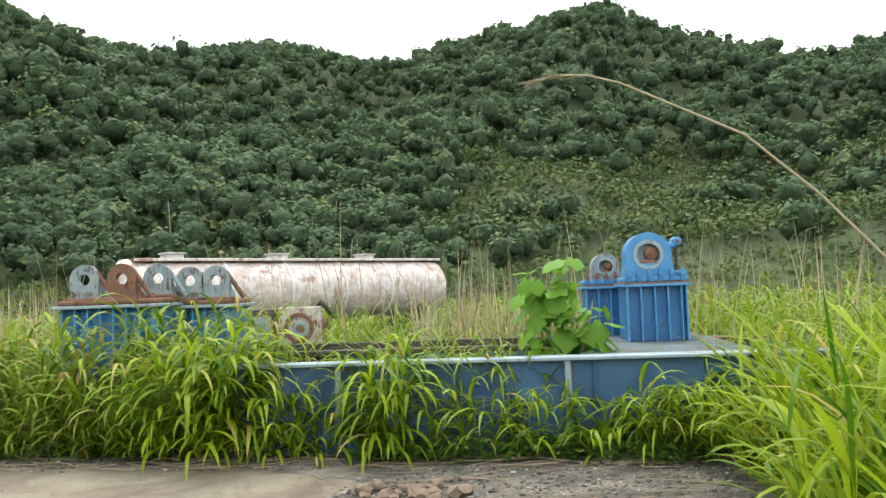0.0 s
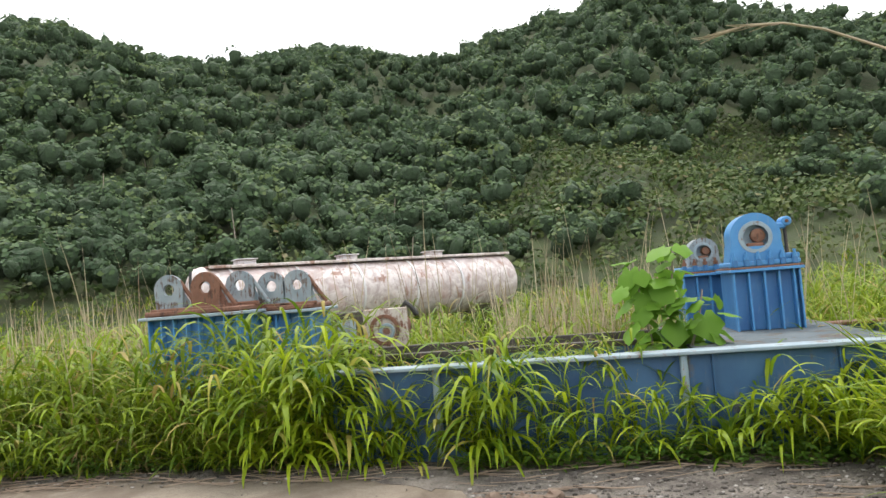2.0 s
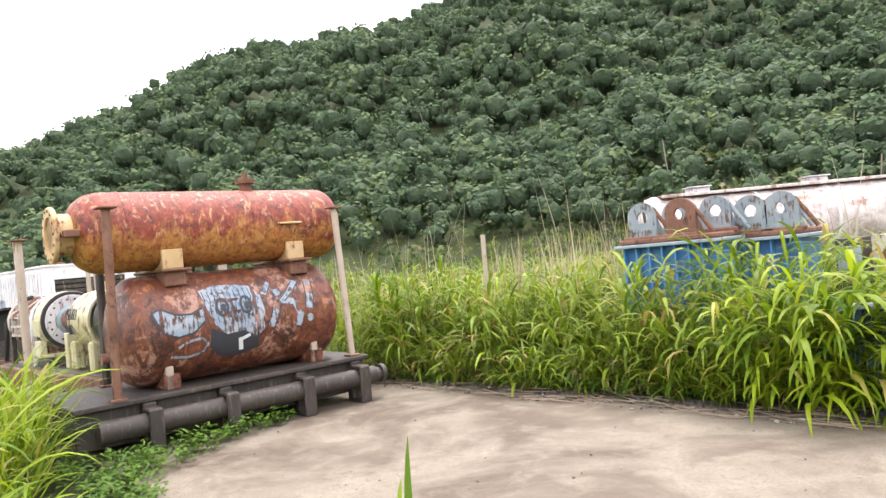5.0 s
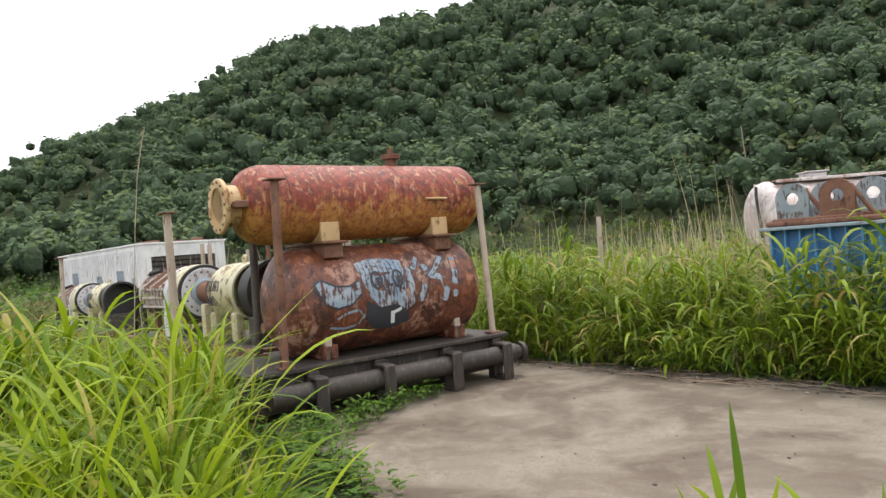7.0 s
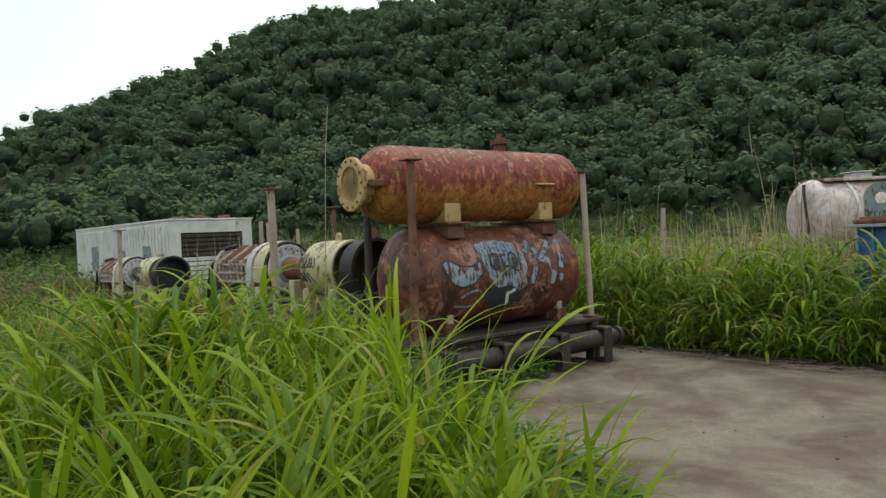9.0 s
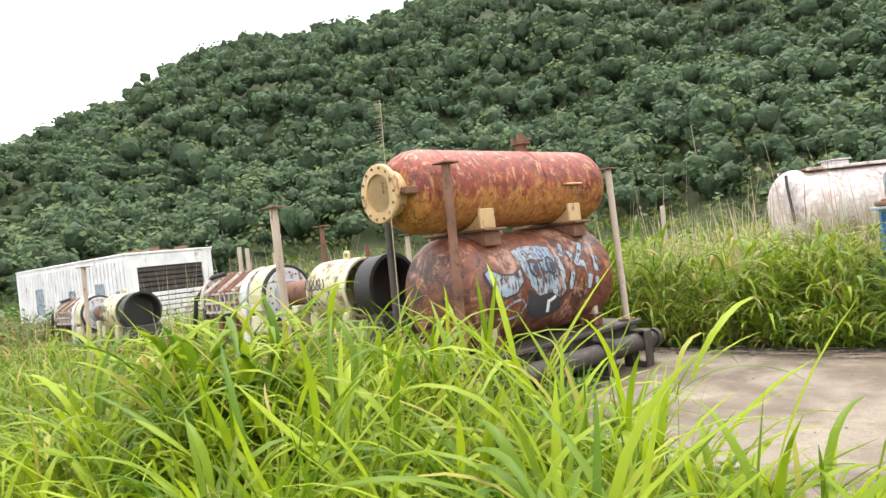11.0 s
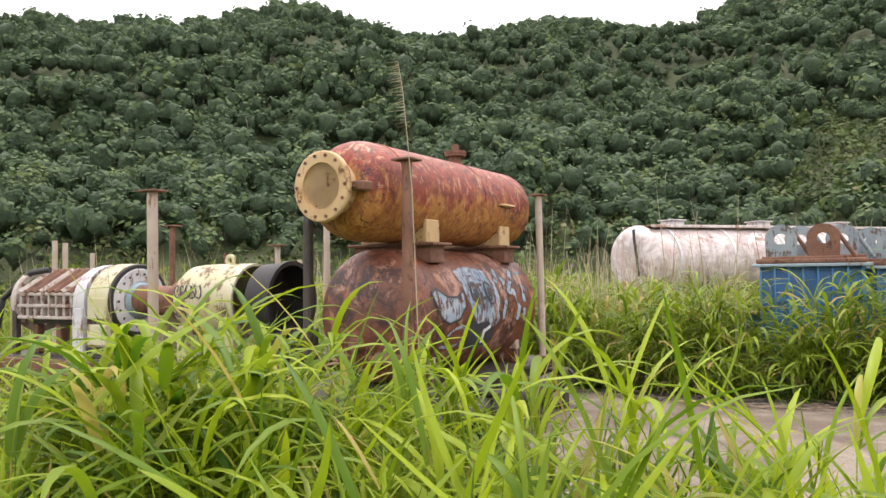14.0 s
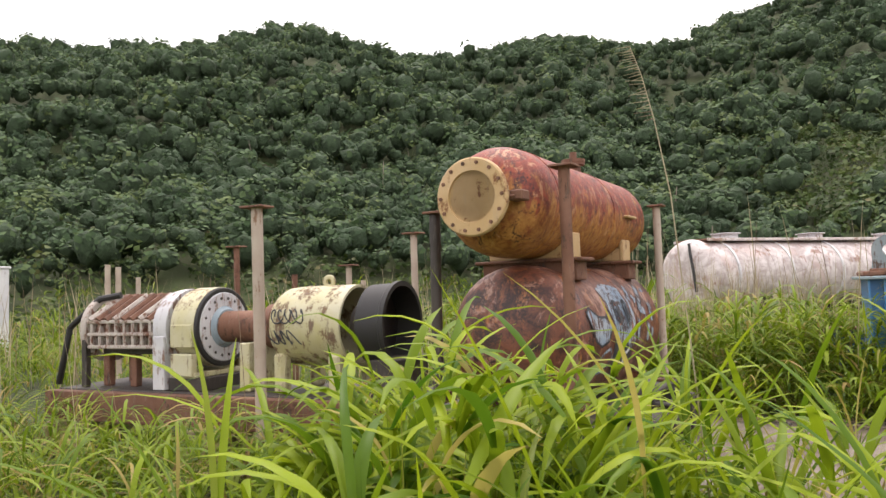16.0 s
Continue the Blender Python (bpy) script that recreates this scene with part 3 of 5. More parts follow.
def lower_vessel():
    t = thing("pressure_vessel", VESSEL, "large brown rusted steel pressure vessel lying on a skid", "tank", "stacked vessels")
    r, zc = 0.635, 1.225
    prof = [(0.0, 0.0)] + [(0.30 - 0.30 * math.cos(a), r * math.sin(a)) for a in [math.pi / 2 * k / 9 for k in range(1, 10)]]
    prof += [(0.38, r), (0.39, r + 0.005), (0.42, r + 0.005), (0.43, r), (1.5, r), (1.505, r + 0.006), (1.53, r + 0.006), (1.535, r)]
    prof += [(2.50 + 0.32 * math.sin(a), r * math.cos(a)) for a in [math.pi / 2 * k / 9 for k in range(0, 9)]] + [(2.82, 0.0)]
    part("shell", lathe(prof, (0, 0.44, zc), (0, 1, 0), 56), M_BROWN, t)
    part("end_nozzle", rod((0.0, 0.36, 0.98), (0, 0.56, 0.98), 0.06), M_RUST, t)
    for y in (0.95, 2.78):
        part("saddle", boxes((-0.5, 0.5, y - 0.09, y + 0.09, 0.576, 0.74)), M_BROWN, t)
        part("support_foot", boxes((0.34, 0.50, y - 0.07, y + 0.02, 0.576, 0.86)), M_POST, t, "pale rusty bracket")
    for y in (1.1, 2.66):
        part("top_saddle", boxes((-0.46, 0.46, y - 0.12, y + 0.12, 1.72, 1.90), (-0.52, 0.52, y - 0.17, y + 0.17, 1.885, 1.915)), M_RUST, t)

    def on_shell(points, lift, material, name, label):
        """A patch of paint laid on the shell; points are along it and round it in metres up the front."""
        bm = bmesh.new()
        vs = []
        for s, h in points:
            s, a = 0.75 + (s - 0.95) * 1.03, h / r
            vs.append(bm.verts.new(((r + lift) * math.cos(a), s, zc + (r + lift) * math.sin(a))))
        f = bm.faces.new(vs)
        bmesh.ops.triangulate(bm, faces=[f])
        bmesh.ops.subdivide_edges(bm, edges=bm.edges, cuts=3, use_grid_fill=True)
        for v in bm.verts:
            d = math.hypot(v.co.x, v.co.z - zc)
            k = (r + lift) / d
            v.co.x, v.co.z = v.co.x * k, zc + (v.co.z - zc) * k
        part(name, bm, material, t, label)

    def strokes(path, width, lift, material, name, label):
        left, right = [], []
        for k, (s, h) in enumerate(path):
            p, q = path[max(k - 1, 0)], path[min(k + 1, len(path) - 1)]
            d = math.hypot(q[0] - p[0], q[1] - p[1]) or 1
            nx, ny = -(q[1] - p[1]) / d * width / 2, (q[0] - p[0]) / d * width / 2
            left.append((s + nx, h + ny))
            right.append((s - nx, h - ny))
        bm = bmesh.new()
        for k in range(len(path) - 1):
            vs = []
            for s, h in (left[k], left[k + 1], right[k + 1], right[k]):
                s, a = 0.75 + (s - 0.95) * 1.03, h / r
                vs.append(bm.verts.new(((r + lift) * math.cos(a), s, zc + (r + lift) * math.sin(a))))
            bm.faces.new(vs)
        part(name, bm, material, t, label)

    def arc(cs, ch, rs, rh, a0=0, a1=360, n=20):
        return [(cs + rs * math.cos(radians(a0 + (a1 - a0) * k / n)), ch + rh * math.sin(radians(a0 + (a1 - a0) * k / n))) for k in range(n + 1)]

    # spray-painted shapes along the front of the shell
    on_shell([(0.95, 0.22), (1.04, 0.26), (1.2, 0.17), (1.36, 0.16), (1.5, 0.22), (1.5, 0.06), (1.38, -0.05), (1.2, -0.08), (1.05, -0.02), (0.99, 0.1)], 0.003, M_PALEBLUE, "painted_shape", "pale blue wavy spray-painted fin")
    strokes([(0.95, 0.22), (1.04, 0.26), (1.2, 0.17), (1.36, 0.16), (1.5, 0.22)], 0.022, 0.008, M_INK, "painted_line", "black outline")
    strokes([(0.95, 0.22), (0.99, 0.1), (1.05, -0.02), (1.2, -0.08), (1.38, -0.05), (1.5, 0.06)], 0.022, 0.008, M_INK, "painted_line", "black outline")
    strokes([(1.2, -0.2), (1.32, -0.14), (1.46, -0.12), (1.53, -0.2), (1.46, -0.3), (1.3, -0.33), (1.12, -0.3)], 0.03, 0.004, M_PALEBLUE, "painted_line", "pale blue stroke")
    on_shell([(1.5, 0.44), (1.7, 0.5), (1.9, 0.49), (2.1, 0.44), (2.2, 0.3), (2.22, 0.1), (2.2, -0.12), (2.1, -0.2), (1.95, -0.1), (1.75, -0.12), (1.62, 0.0), (1.55, 0.18)], 0.004, M_PALEBLUE, "painted_shape", "grey-blue rounded spray-painted patch with stripes")
    on_shell([(1.56, -0.02), (1.75, -0.12), (1.95, -0.1), (2.12, -0.2), (2.15, -0.34), (1.9, -0.42), (1.65, -0.38), (1.55, -0.22)], 0.006, M_INK, "painted_shape", "sooty black spray-painted patch")
    for k in range(11):
        s0 = 1.53 + 0.06 * k
        strokes([(s0, 0.42), (s0 + 0.012, 0.3), (s0 - 0.01, 0.18), (s0 + 0.015, 0.02)], 0.009, 0.008, M_INK, "painted_line", "thin black stripe")
    strokes(arc(1.72, 0.2, 0.065, 0.1), 0.03, 0.011, M_INK, "painted_ring", "black oval ring")
    strokes(arc(2.0, 0.2, 0.06, 0.1), 0.03, 0.011, M_INK, "painted_ring", "black oval ring")
    on_shell(arc(1.735, 0.19, 0.03, 0.05, 0, 342, 14), 0.0125, M_INK, "painted_shape", "black oval")
    on_shell(arc(2.01, 0.19, 0.03, 0.05, 0, 342, 14), 0.0125, M_INK, "painted_shape", "black oval")
    strokes([(1.9, -0.18), (1.92, -0.34)], 0.05, 0.012, M_WHITEPAINT, "painted_line", "pale stroke")
    strokes([(1.92, -0.2), (2.02, -0.16)], 0.04, 0.012, M_WHITEPAINT, "painted_line", "pale stroke")
    strokes([(2.24, 0.3), (2.34, 0.44), (2.42, 0.3), (2.36, 0.06), (2.28, -0.1)], 0.085, 0.005, M_PALEBLUE, "painted_letter", "pale blue letter stroke")
    strokes([(2.7, 0.44), (2.56, 0.28), (2.44, 0.18)], 0.085, 0.005, M_PALEBLUE, "painted_letter", "pale blue letter stroke")
    strokes([(2.46, 0.2), (2.62, 0.16), (2.68, 0.0), (2.64, -0.14)], 0.085, 0.005, M_PALEBLUE, "painted_letter", "pale blue letter stroke")
    strokes([(2.86, 0.42), (2.83, 0.2), (2.8, 0.06)], 0.085, 0.005, M_PALEBLUE, "painted_letter", "pale blue exclamation stroke")
    on_shell(arc(2.8, -0.06, 0.045, 0.05, 0, 340, 12), 0.005, M_PALEBLUE, "painted_shape", "pale blue dot")
    for off in (-0.05, 0.05):
        strokes([(2.7 + off, 0.44), (2.56 + off, 0.28), (2.44 + off, 0.18)], 0.014, 0.009, M_INK, "painted_line", "black outline")
        strokes([(2.86 + off, 0.42), (2.83 + off, 0.2), (2.8 + off, 0.06)], 0.014, 0.009, M_INK, "painted_line", "black outline")
        strokes([(2.24 + off, 0.3), (2.34 + off, 0.46), (2.42 + off, 0.3), (2.36 + off, 0.06), (2.28 + off, -0.1)], 0.014, 0.009, M_INK, "painted_line", "black outline")


def upper_vessel():
    t = thing("pressure_vessel", VESSEL, "red and ochre rusted pressure vessel stacked on another", "tank", "stacked vessels")
    r, zc = 0.462, 2.385
    prof = [(0.14, 0.0), (0.14, 0.2)] + [(0.14 + 0.34 - 0.34 * math.cos(a), 0.2 + (r - 0.2) * math.sin(a)) for a in [math.pi / 2 * k / 9 for k in range(1, 10)]]
    prof += [(0.62, r), (0.624, r + 0.006), (0.65, r + 0.006), (0.655, r), (2.1, r), (2.105, r + 0.006), (2.13, r + 0.006), (2.135, r)]
    prof += [(3.20 + 0.28 * math.sin(a), r * math.cos(a)) for a in [math.pi / 2 * k / 9 for k in range(0, 9)]] + [(3.48, 0.0)]
    part("shell", lathe(prof, (0, 0, zc), (0, 1, 0), 56), M_RED, t)
    neck = lathe([(0.0, 0.235), (0.36, 0.235), (0.36, 0.195), (0.0, 0.195)], (0, -0.03, zc), (0, 1, 0), 36)
    part("neck", neck, M_OCHRE, t, "ochre pipe neck")
    fl = part("flange", ring_plate((0, -0.03, zc), (0, 1, 0), 0.31, 0.205, 0.055, 40), M_OCHRE, t, "chipped ochre bolt flange")
    for k in range(14):
        a = 2 * math.pi * k / 14
        x, z = 0.268 * math.cos(a), zc + 0.268 * math.sin(a)
        part("bolt_head", rod((x, -0.068, z), (x, 0.01, z), 0.016, 6), M_RUST, fl)
    part("cover", lathe([(0, 0.0), (0.0, 0.198), (0.02, 0.198), (0.02, 0.0)], (0, 0.09, zc), (0, 1, 0), 36), M_OCHRE, t, "dull ochre inner cover plate")
    part("hinge_rod", rod((0.02, 0.02, zc - 0.02), (0.34, 0.02, zc - 0.02), 0.014), M_RUST, t)
    part("lug", boxes((0.27, 0.40, 0.02, 0.16, zc - 0.05, zc + 0.03)), M_RUST, t)
    noz = part("top_nozzle", lathe([(0, 0.075), (0.12, 0.075), (0.12, 0.12), (0.145, 0.12), (0.15, 0.125), (0.18, 0.125), (0.18, 0.0)], (0, 2.25, zc + r - 0.03), (0, 0, 1), 24, up=(1, 0, 0)), M_RUST, t, "rusty flanged nozzle")
    part("nozzle_stub", rod((0, 2.25, zc + r + 0.15), (0, 2.25, zc + r + 0.23), 0.04), M_RUST, noz)
    part("side_bracket", boxes((r - 0.02, r + 0.05, 2.42, 2.74, 2.36, 2.385)), M_OCHRE, t)
    for y in (1.1, 2.66):
        part("saddle", boxes((-0.40, 0.40, y - 0.10, y + 0.10, 1.916, 2.06)), M_OCHRE, t, "ochre saddle block")
        part("saddle_web", boxes((0.36, 0.41, y - 0.12, y + 0.12, 1.916, 2.14)), M_OCHRE, t)


vessel_skid()
lower_vessel()
upper_vessel()

# ---- the blue steel base frame with its bearing stands ----
def blue_frame():
    t = thing("steel_base_frame", pose(0, 0, 0), "long dull-blue steel base frame overgrown with grass", "steel frame")
    part("front_web", boxes((-2.0, 4.6, 7.06, 7.085, -0.04, 0.93), bevel=0.003), M_BLUE_D, t, "stained dark blue web plate")
    part("top_flange", boxes((-2.0, 4.6, 6.96, 7.22, 0.93, 0.965), bevel=0.006), M_GREYBLUE, t, "chalky worn top flange")
    part("bottom_flange", boxes((-2.0, 4.6, 6.98, 7.22, -0.02, 0.02), bevel=0.006), M_BLUE_D, t)
    for x in (-0.86, 1.59):
        part("stiffener", boxes((x - 0.035, x + 0.035, 6.99, 7.058, 0.0, 0.929), bevel=0.012), M_GREYBLUE, t, "worn vertical stiffener")
    for x in (-1.9, 0.4, 1.86, 3.0, 4.2):
        part("stiffener", boxes((x - 0.008, x + 0.008, 7.0, 7.058, 0.02, 0.928), bevel=0.002), M_BLUE_D, t)
    part("rear_web", boxes((-5.6, 4.6, 9.9, 9.925, -0.04, 0.86), bevel=0.003), M_BLUE_D, t)
    part("rear_flange", boxes((-5.6, 4.6, 9.8, 10.05, 0.86, 0.9), bevel=0.006), M_RUST, t)
    for x in (-2.25, 0.0, 1.9, 4.5):
        part("cross_beam", boxes((x - 0.07, x + 0.07, 7.09, 9.89, 0.45, 0.86), bevel=0.006), M_BLUE_D, t)
    part("deck_plate", boxes((1.78, 3.75, 7.225, 10.6, 0.90, 0.93), bevel=0.004), M_DECK, t, "grimy grey-blue deck plate")
    part("deck_rail", boxes((-2.2, 1.7, 8.3, 8.42, 0.92, 0.99), (-2.2, 1.7, 8.75, 8.82, 0.95, 1.05), bevel=0.006), M_DARK, t)
    part("lifting_lug", lug_plate(2.05, 7.9, 0.93, 1.0, 0.07, 0.03, 0.03, 0.09), M_BLUE, t)


def bearing_stand(m, label, h=0.72, k=1.0, face=None):
    t = thing("bearing_stand", m, label, "bearing stand", "blue bearing stands")
    w, d = 0.83, 0.7
    face = face or M_BLUE_L
    # recess shade between the ribs comes from the pedestal's darker blue
    part("pedestal", boxes((0.03, w - 0.03, 0.05, d, 0, h), bevel=0.006), M_BLUE, t)
    for x in (0.035, 0.21, 0.39, 0.56, 0.73, 0.795):
        part("rib", boxes((x - 0.011, x + 0.011, -0.05, 0.05, 0, h), bevel=0.003), M_BLUE_L, t)
    part("top_plate", boxes((-0.02, w + 0.02, -0.08, d + 0.05, h, h + 0.035), bevel=0.006), M_BLUE_L, t)
    part("shim_plate", boxes((-0.01, w + 0.01, -0.07, d + 0.03, h + 0.036, h + 0.06), bevel=0.004), M_RUST, t, "rusty shim plate")
    part("foot_block", boxes((0.0, w, -0.02, d - 0.1, h + 0.061, h + 0.13), bevel=0.015), M_BLUE_L, t)
    hc = h + 0.131 + 0.29 * k
    house = part("housing", lug_plate(0.34, 0.0, h + 0.131, hc, 0.30 * k, 0.17 * k, 0.34, 0.33 * k, 28), face, t, "round bearing housing in scuffed paint")
    part("seal_ring", ring_plate((0.34, 0.0, hc), (0, 1, 0), 0.20 * k, 0.15 * k, 0.016, 32), M_GREYBLUE, house)
    part("back_disc", lathe([(0, 0.0), (0, 0.168 * k), (0.02, 0.168 * k), (0.02, 0.0)], (0.34, 0.10, hc), (0, 1, 0), 28), M_GREYBLUE, house)
    part("shaft_end", lathe([(0, 0.0), (0, 0.07 * k), (0.01, 0.085 * k), (0.09, 0.085 * k), (0.09, 0.0)], (0.38, 0.02, hc + 0.02), (0, 1, 0), 24), M_RUST, house, "rusty shaft end")
    part("dust_pocket", boxes((0.34 - 0.11 * k, 0.34 + 0.10 * k, 0.01, 0.1, hc - 0.15 * k, hc - 0.07 * k), bevel=0.02), M_RUST, house, "heap of rust flakes")
    if k == 1.0:
        part("arm", boxes((0.56, 0.72, 0.05, 0.26, h + 0.50, h + 0.58), bevel=0.02), M_BLUE_L, t)
        lug = part("lug", ring_plate((0.73, 0.15, h + 0.59), (0, 1, 0), 0.06, 0.022, 0.22, 20), M_BLUE_L, t)
        part("pin", rod((0.73, 0.02, h + 0.59), (0.73, 0.28, h + 0.59), 0.02, 10), M_RUST, lug)
        part("stay_rod", rod((0.73, 0.15, h + 0.13), (0.73, 0.15, h + 0.55), 0.022, 8), M_DARK, t)
    for x in (0.06, 0.20, 0.34, 0.48, 0.62, 0.76):
        part("clamp_block", boxes((x - 0.03, x + 0.03, -0.055, -0.005, h + 0.062, h + 0.15), bevel=0.008), M_BLUE, t)
        part("anchor_nut", lathe([(0, 0.034), (0.045, 0.034), (0.045, 0.019), (0.09, 0.019)], (x, -0.03, h + 0.151), (0, 0, 1), 6, up=(1, 0, 0)), M_BLUE_L if k == 1.0 else M_RUST, t)
    part("end_block", boxes((0.66, 0.83, 0.0, 0.3, h + 0.131, h + 0.20), bevel=0.012), M_BLUE_L, t)
    return t


def lug_rack(m, width, count, label):
    t = thing("lug_rack", m, label, "steel stand", "lug racks")
    h, d = 1.62, 0.8
    # pedestal in the darker blue, with the shade behind the ribs painted in
    part("pedestal", boxes((0.05, width - 0.05, 0.06, d, -0.1, h), bevel=0.006), M_BLUE, t)
    n = int(width / 0.2)
    for k in range(n + 1):
        x = 0.06 + (width - 0.12) * k / n
        part("rib", boxes((x - 0.011, x + 0.011, -0.04, 0.06, -0.1, h), bevel=0.003), M_BLUE_L, t)
    part("top_plate", boxes((-0.06, width + 0.06, -0.1, d + 0.06, h, h + 0.045), bevel=0.008), M_GREYBLUE, t)
    part("rust_bed", boxes((0.0, width, -0.04, d, h + 0.046, h + 0.12), bevel=0.02), M_RUST, t, "flaking rusty bed")
    for k in range(count):
        x = 0.34 + k * (width - 0.6) / max(1, count - 1)
        y = 0.04 if k % 2 == 0 else 0.52
        rusty = k == 2 and count > 3
        part("lug", lug_plate(x, y, h + 0.1, h + 0.40, 0.215, 0.085, 0.06, 0.20), M_RUST if rusty else M_LUG, t, "rusty lug plate" if rusty else "chalky blue-grey lug plate")
        for off in (-0.19, 0.15):
            bm = bmesh.new()
            pts = [(x + off, y + 0.06, h + 0.12), (x + off, y + 0.06, h + 0.42), (x + off, y + 0.36, h + 0.12)]
            lo = [bm.verts.new(p) for p in pts]
            hi = [bm.verts.new((p[0] + 0.025, p[1], p[2])) for p in pts]
            bm.faces.new(lo)
            bm.faces.new(hi)
            for e in range(3):
                bm.faces.new((lo[e], lo[(e + 1) % 3], hi[(e + 1) % 3], hi[e]))
            part("gusset", bm, M_RUST if rusty else M_GREYBLUE, t)
        strut = rod((x + 0.16, y + 0.03, h + 0.52), (x + 0.40, y + 0.08, h + 0.13), 0.03, 8)
        part("strut", strut, M_RUST if k % 2 == 0 else M_LUG, t, "sloping flat strut")
        part("seat_plate", boxes((x - 0.26, x + 0.3, y - 0.06, y - 0.005, h + 0.1, h + 0.15 + 0.02 * (k % 2)), bevel=0.02), M_RUST, t)
    return t


blue_frame()
bearing_stand(pose(2.54, 9.05, 0.931), "bright blue bearing stand with ribs and rusty shim")
bearing_stand(pose(2.14, 10.25, 0.931), "blue bearing stand behind leaves with scuffed pale housing", 0.70, 0.68, M_LUG)
lug_rack(pose(-5.22, 8.8, 0.0), 1.42, 4, "blue ribbed stand with upright lug plates")
lug_rack(pose(-4.02, 9.5, -0.05), 1.0, 3, "blue stand with worn lug plates, half hidden by grass")


def motor():
    t = thing("electric_motor", pose(-2.05, 9.3, 0.92), "scuffed white electric motor on the base frame", "motor")
    part("base", boxes((-0.6, 0.5, -0.15, 0.5, -0.06, 0.06)), M_DARK, t)
    part("face_plate", boxes((-0.18, 0.44, -0.12, -0.07, 0.06, 0.62), bevel=0.015), M_FLAKE, t, "square plate of flaking white paint")
    part("drum", lathe([(0, 0.0), (0, 0.2), (0.03, 0.25), (0.5, 0.25), (0.55, 0.2), (0.55, 0.0)], (0.12, -0.07, 0.34), (0, 1, 0), 32), M_RUST, t)
    part("face_ring", ring_plate((0.12, -0.13, 0.33), (0, 1, 0), 0.21, 0.16, 0.03, 28), M_RUST, t)
    part("inner_ring", ring_plate((0.15, -0.13, 0.31), (0, 1, 0), 0.11, 0.07, 0.03, 24), M_GREYBLUE, t)
    part("hub", rod((0.15, -0.15, 0.31), (0.15, -0.06, 0.31), 0.045), M_RUST, t)
    part("terminal_box", boxes((-0.58, -0.28, -0.05, 0.35, 0.06, 0.6)), M_DARK, t, "dark terminal box")
    part("box_lid", boxes((-0.56, -0.30, -0.07, -0.052, 0.1, 0.5)), M_GREYBLUE, t)
    part("hose", tube([(0.35, 0.0, 0.6), (0.42, -0.05, 0.68), (0.5, -0.05, 0.6), (0.56, -0.02, 0.5)], 0.035), M_BLACK, t)


motor()

# ---- the long white tank ----
def white_tank():
    turn = math.atan2(0.725, 0.688)
    t = thing("storage_tank", pose(-7.31, 16.39, 0, 0, 0, math.degrees(turn)), "long weathered white steel tank with rust stains", "tank")
    zc, r = 1.82, 0.86
    prof = [(-0.25, 0.0)] + [(-0.25 * math.cos(a), r * math.sin(a) ** 0.6) for a in [math.pi / 2 * k / 7 for k in range(1, 8)]]
    prof += [(0.02, r + 0.015), (0.07, r + 0.015), (0.075, r)]
    for s in (1.7, 3.4, 5.1, 6.8, 8.4):
        prof += [(s, r), (s + 0.005, r + 0.012), (s + 0.055, r + 0.012), (s + 0.06, r)]
    prof += [(9.35, r)] + [(9.35 + 0.22 * math.sin(a), r * math.cos(a) ** 0.5) for a in [math.pi / 2 * k / 7 for k in range(1, 7)]] + [(9.57, 0.0)]
    part("shell", lathe(prof, (-1.15, 0, zc), (1, 0, 0), 48, squash=1.15), M_TANK, t)
    part("top_rail", boxes((-1.1, 8.35, -0.62, -0.55, zc + 0.80, zc + 0.87)), M_TANK, t, "rust-streaked edge rail")
    part("top_rail", boxes((-1.1, 8.35, 0.55, 0.62, zc + 0.80, zc + 0.87)), M_TANK, t, "rust-streaked edge rail")
    part("walkway", boxes((-1.1, 8.35, -0.54, 0.54, zc + 0.82, zc + 0.865)), M_RUST, t, "rusty top walkway")
    for s in (0.0, 2.9, 5.82):
        hatch = part("hatch", boxes((s - 0.22, s + 0.22, -0.22, 0.22, zc + 0.866, zc + 1.0), bevel=0.02), M_WHITE, t)
        part("hatch_lid", boxes((s - 0.26, s + 0.26, -0.26, 0.26, zc + 1.0, zc + 1.03), bevel=0.01), M_WHITE, hatch)
    for s in (0.55, 2.25, 3.95, 5.65, 7.25):
        band = lathe([(0, r + 0.002), (0, r + 0.03), (0.06, r + 0.03), (0.06, r + 0.002)], (-1.15 + s, 0, zc), (1, 0, 0), 48, squash=1.15)
        part("seam_band", band, M_BOX, t, "pale weld band")
    for s in (0.5, 3.9, 7.4):
        part("support", boxes((s - 0.12, s + 0.12, -0.8, 0.8, -0.1, zc - 0.55)), M_DARK, t)
    part("end_pipe", tube([(-1.46, -0.35, zc + 0.75), (-1.50, -0.42, zc + 0.5), (-1.50, -0.5, zc + 0.1), (-1.48, -0.55, zc - 0.4)], 0.035), M_BLACK, t, "black pipe down the tank end")


white_tank()

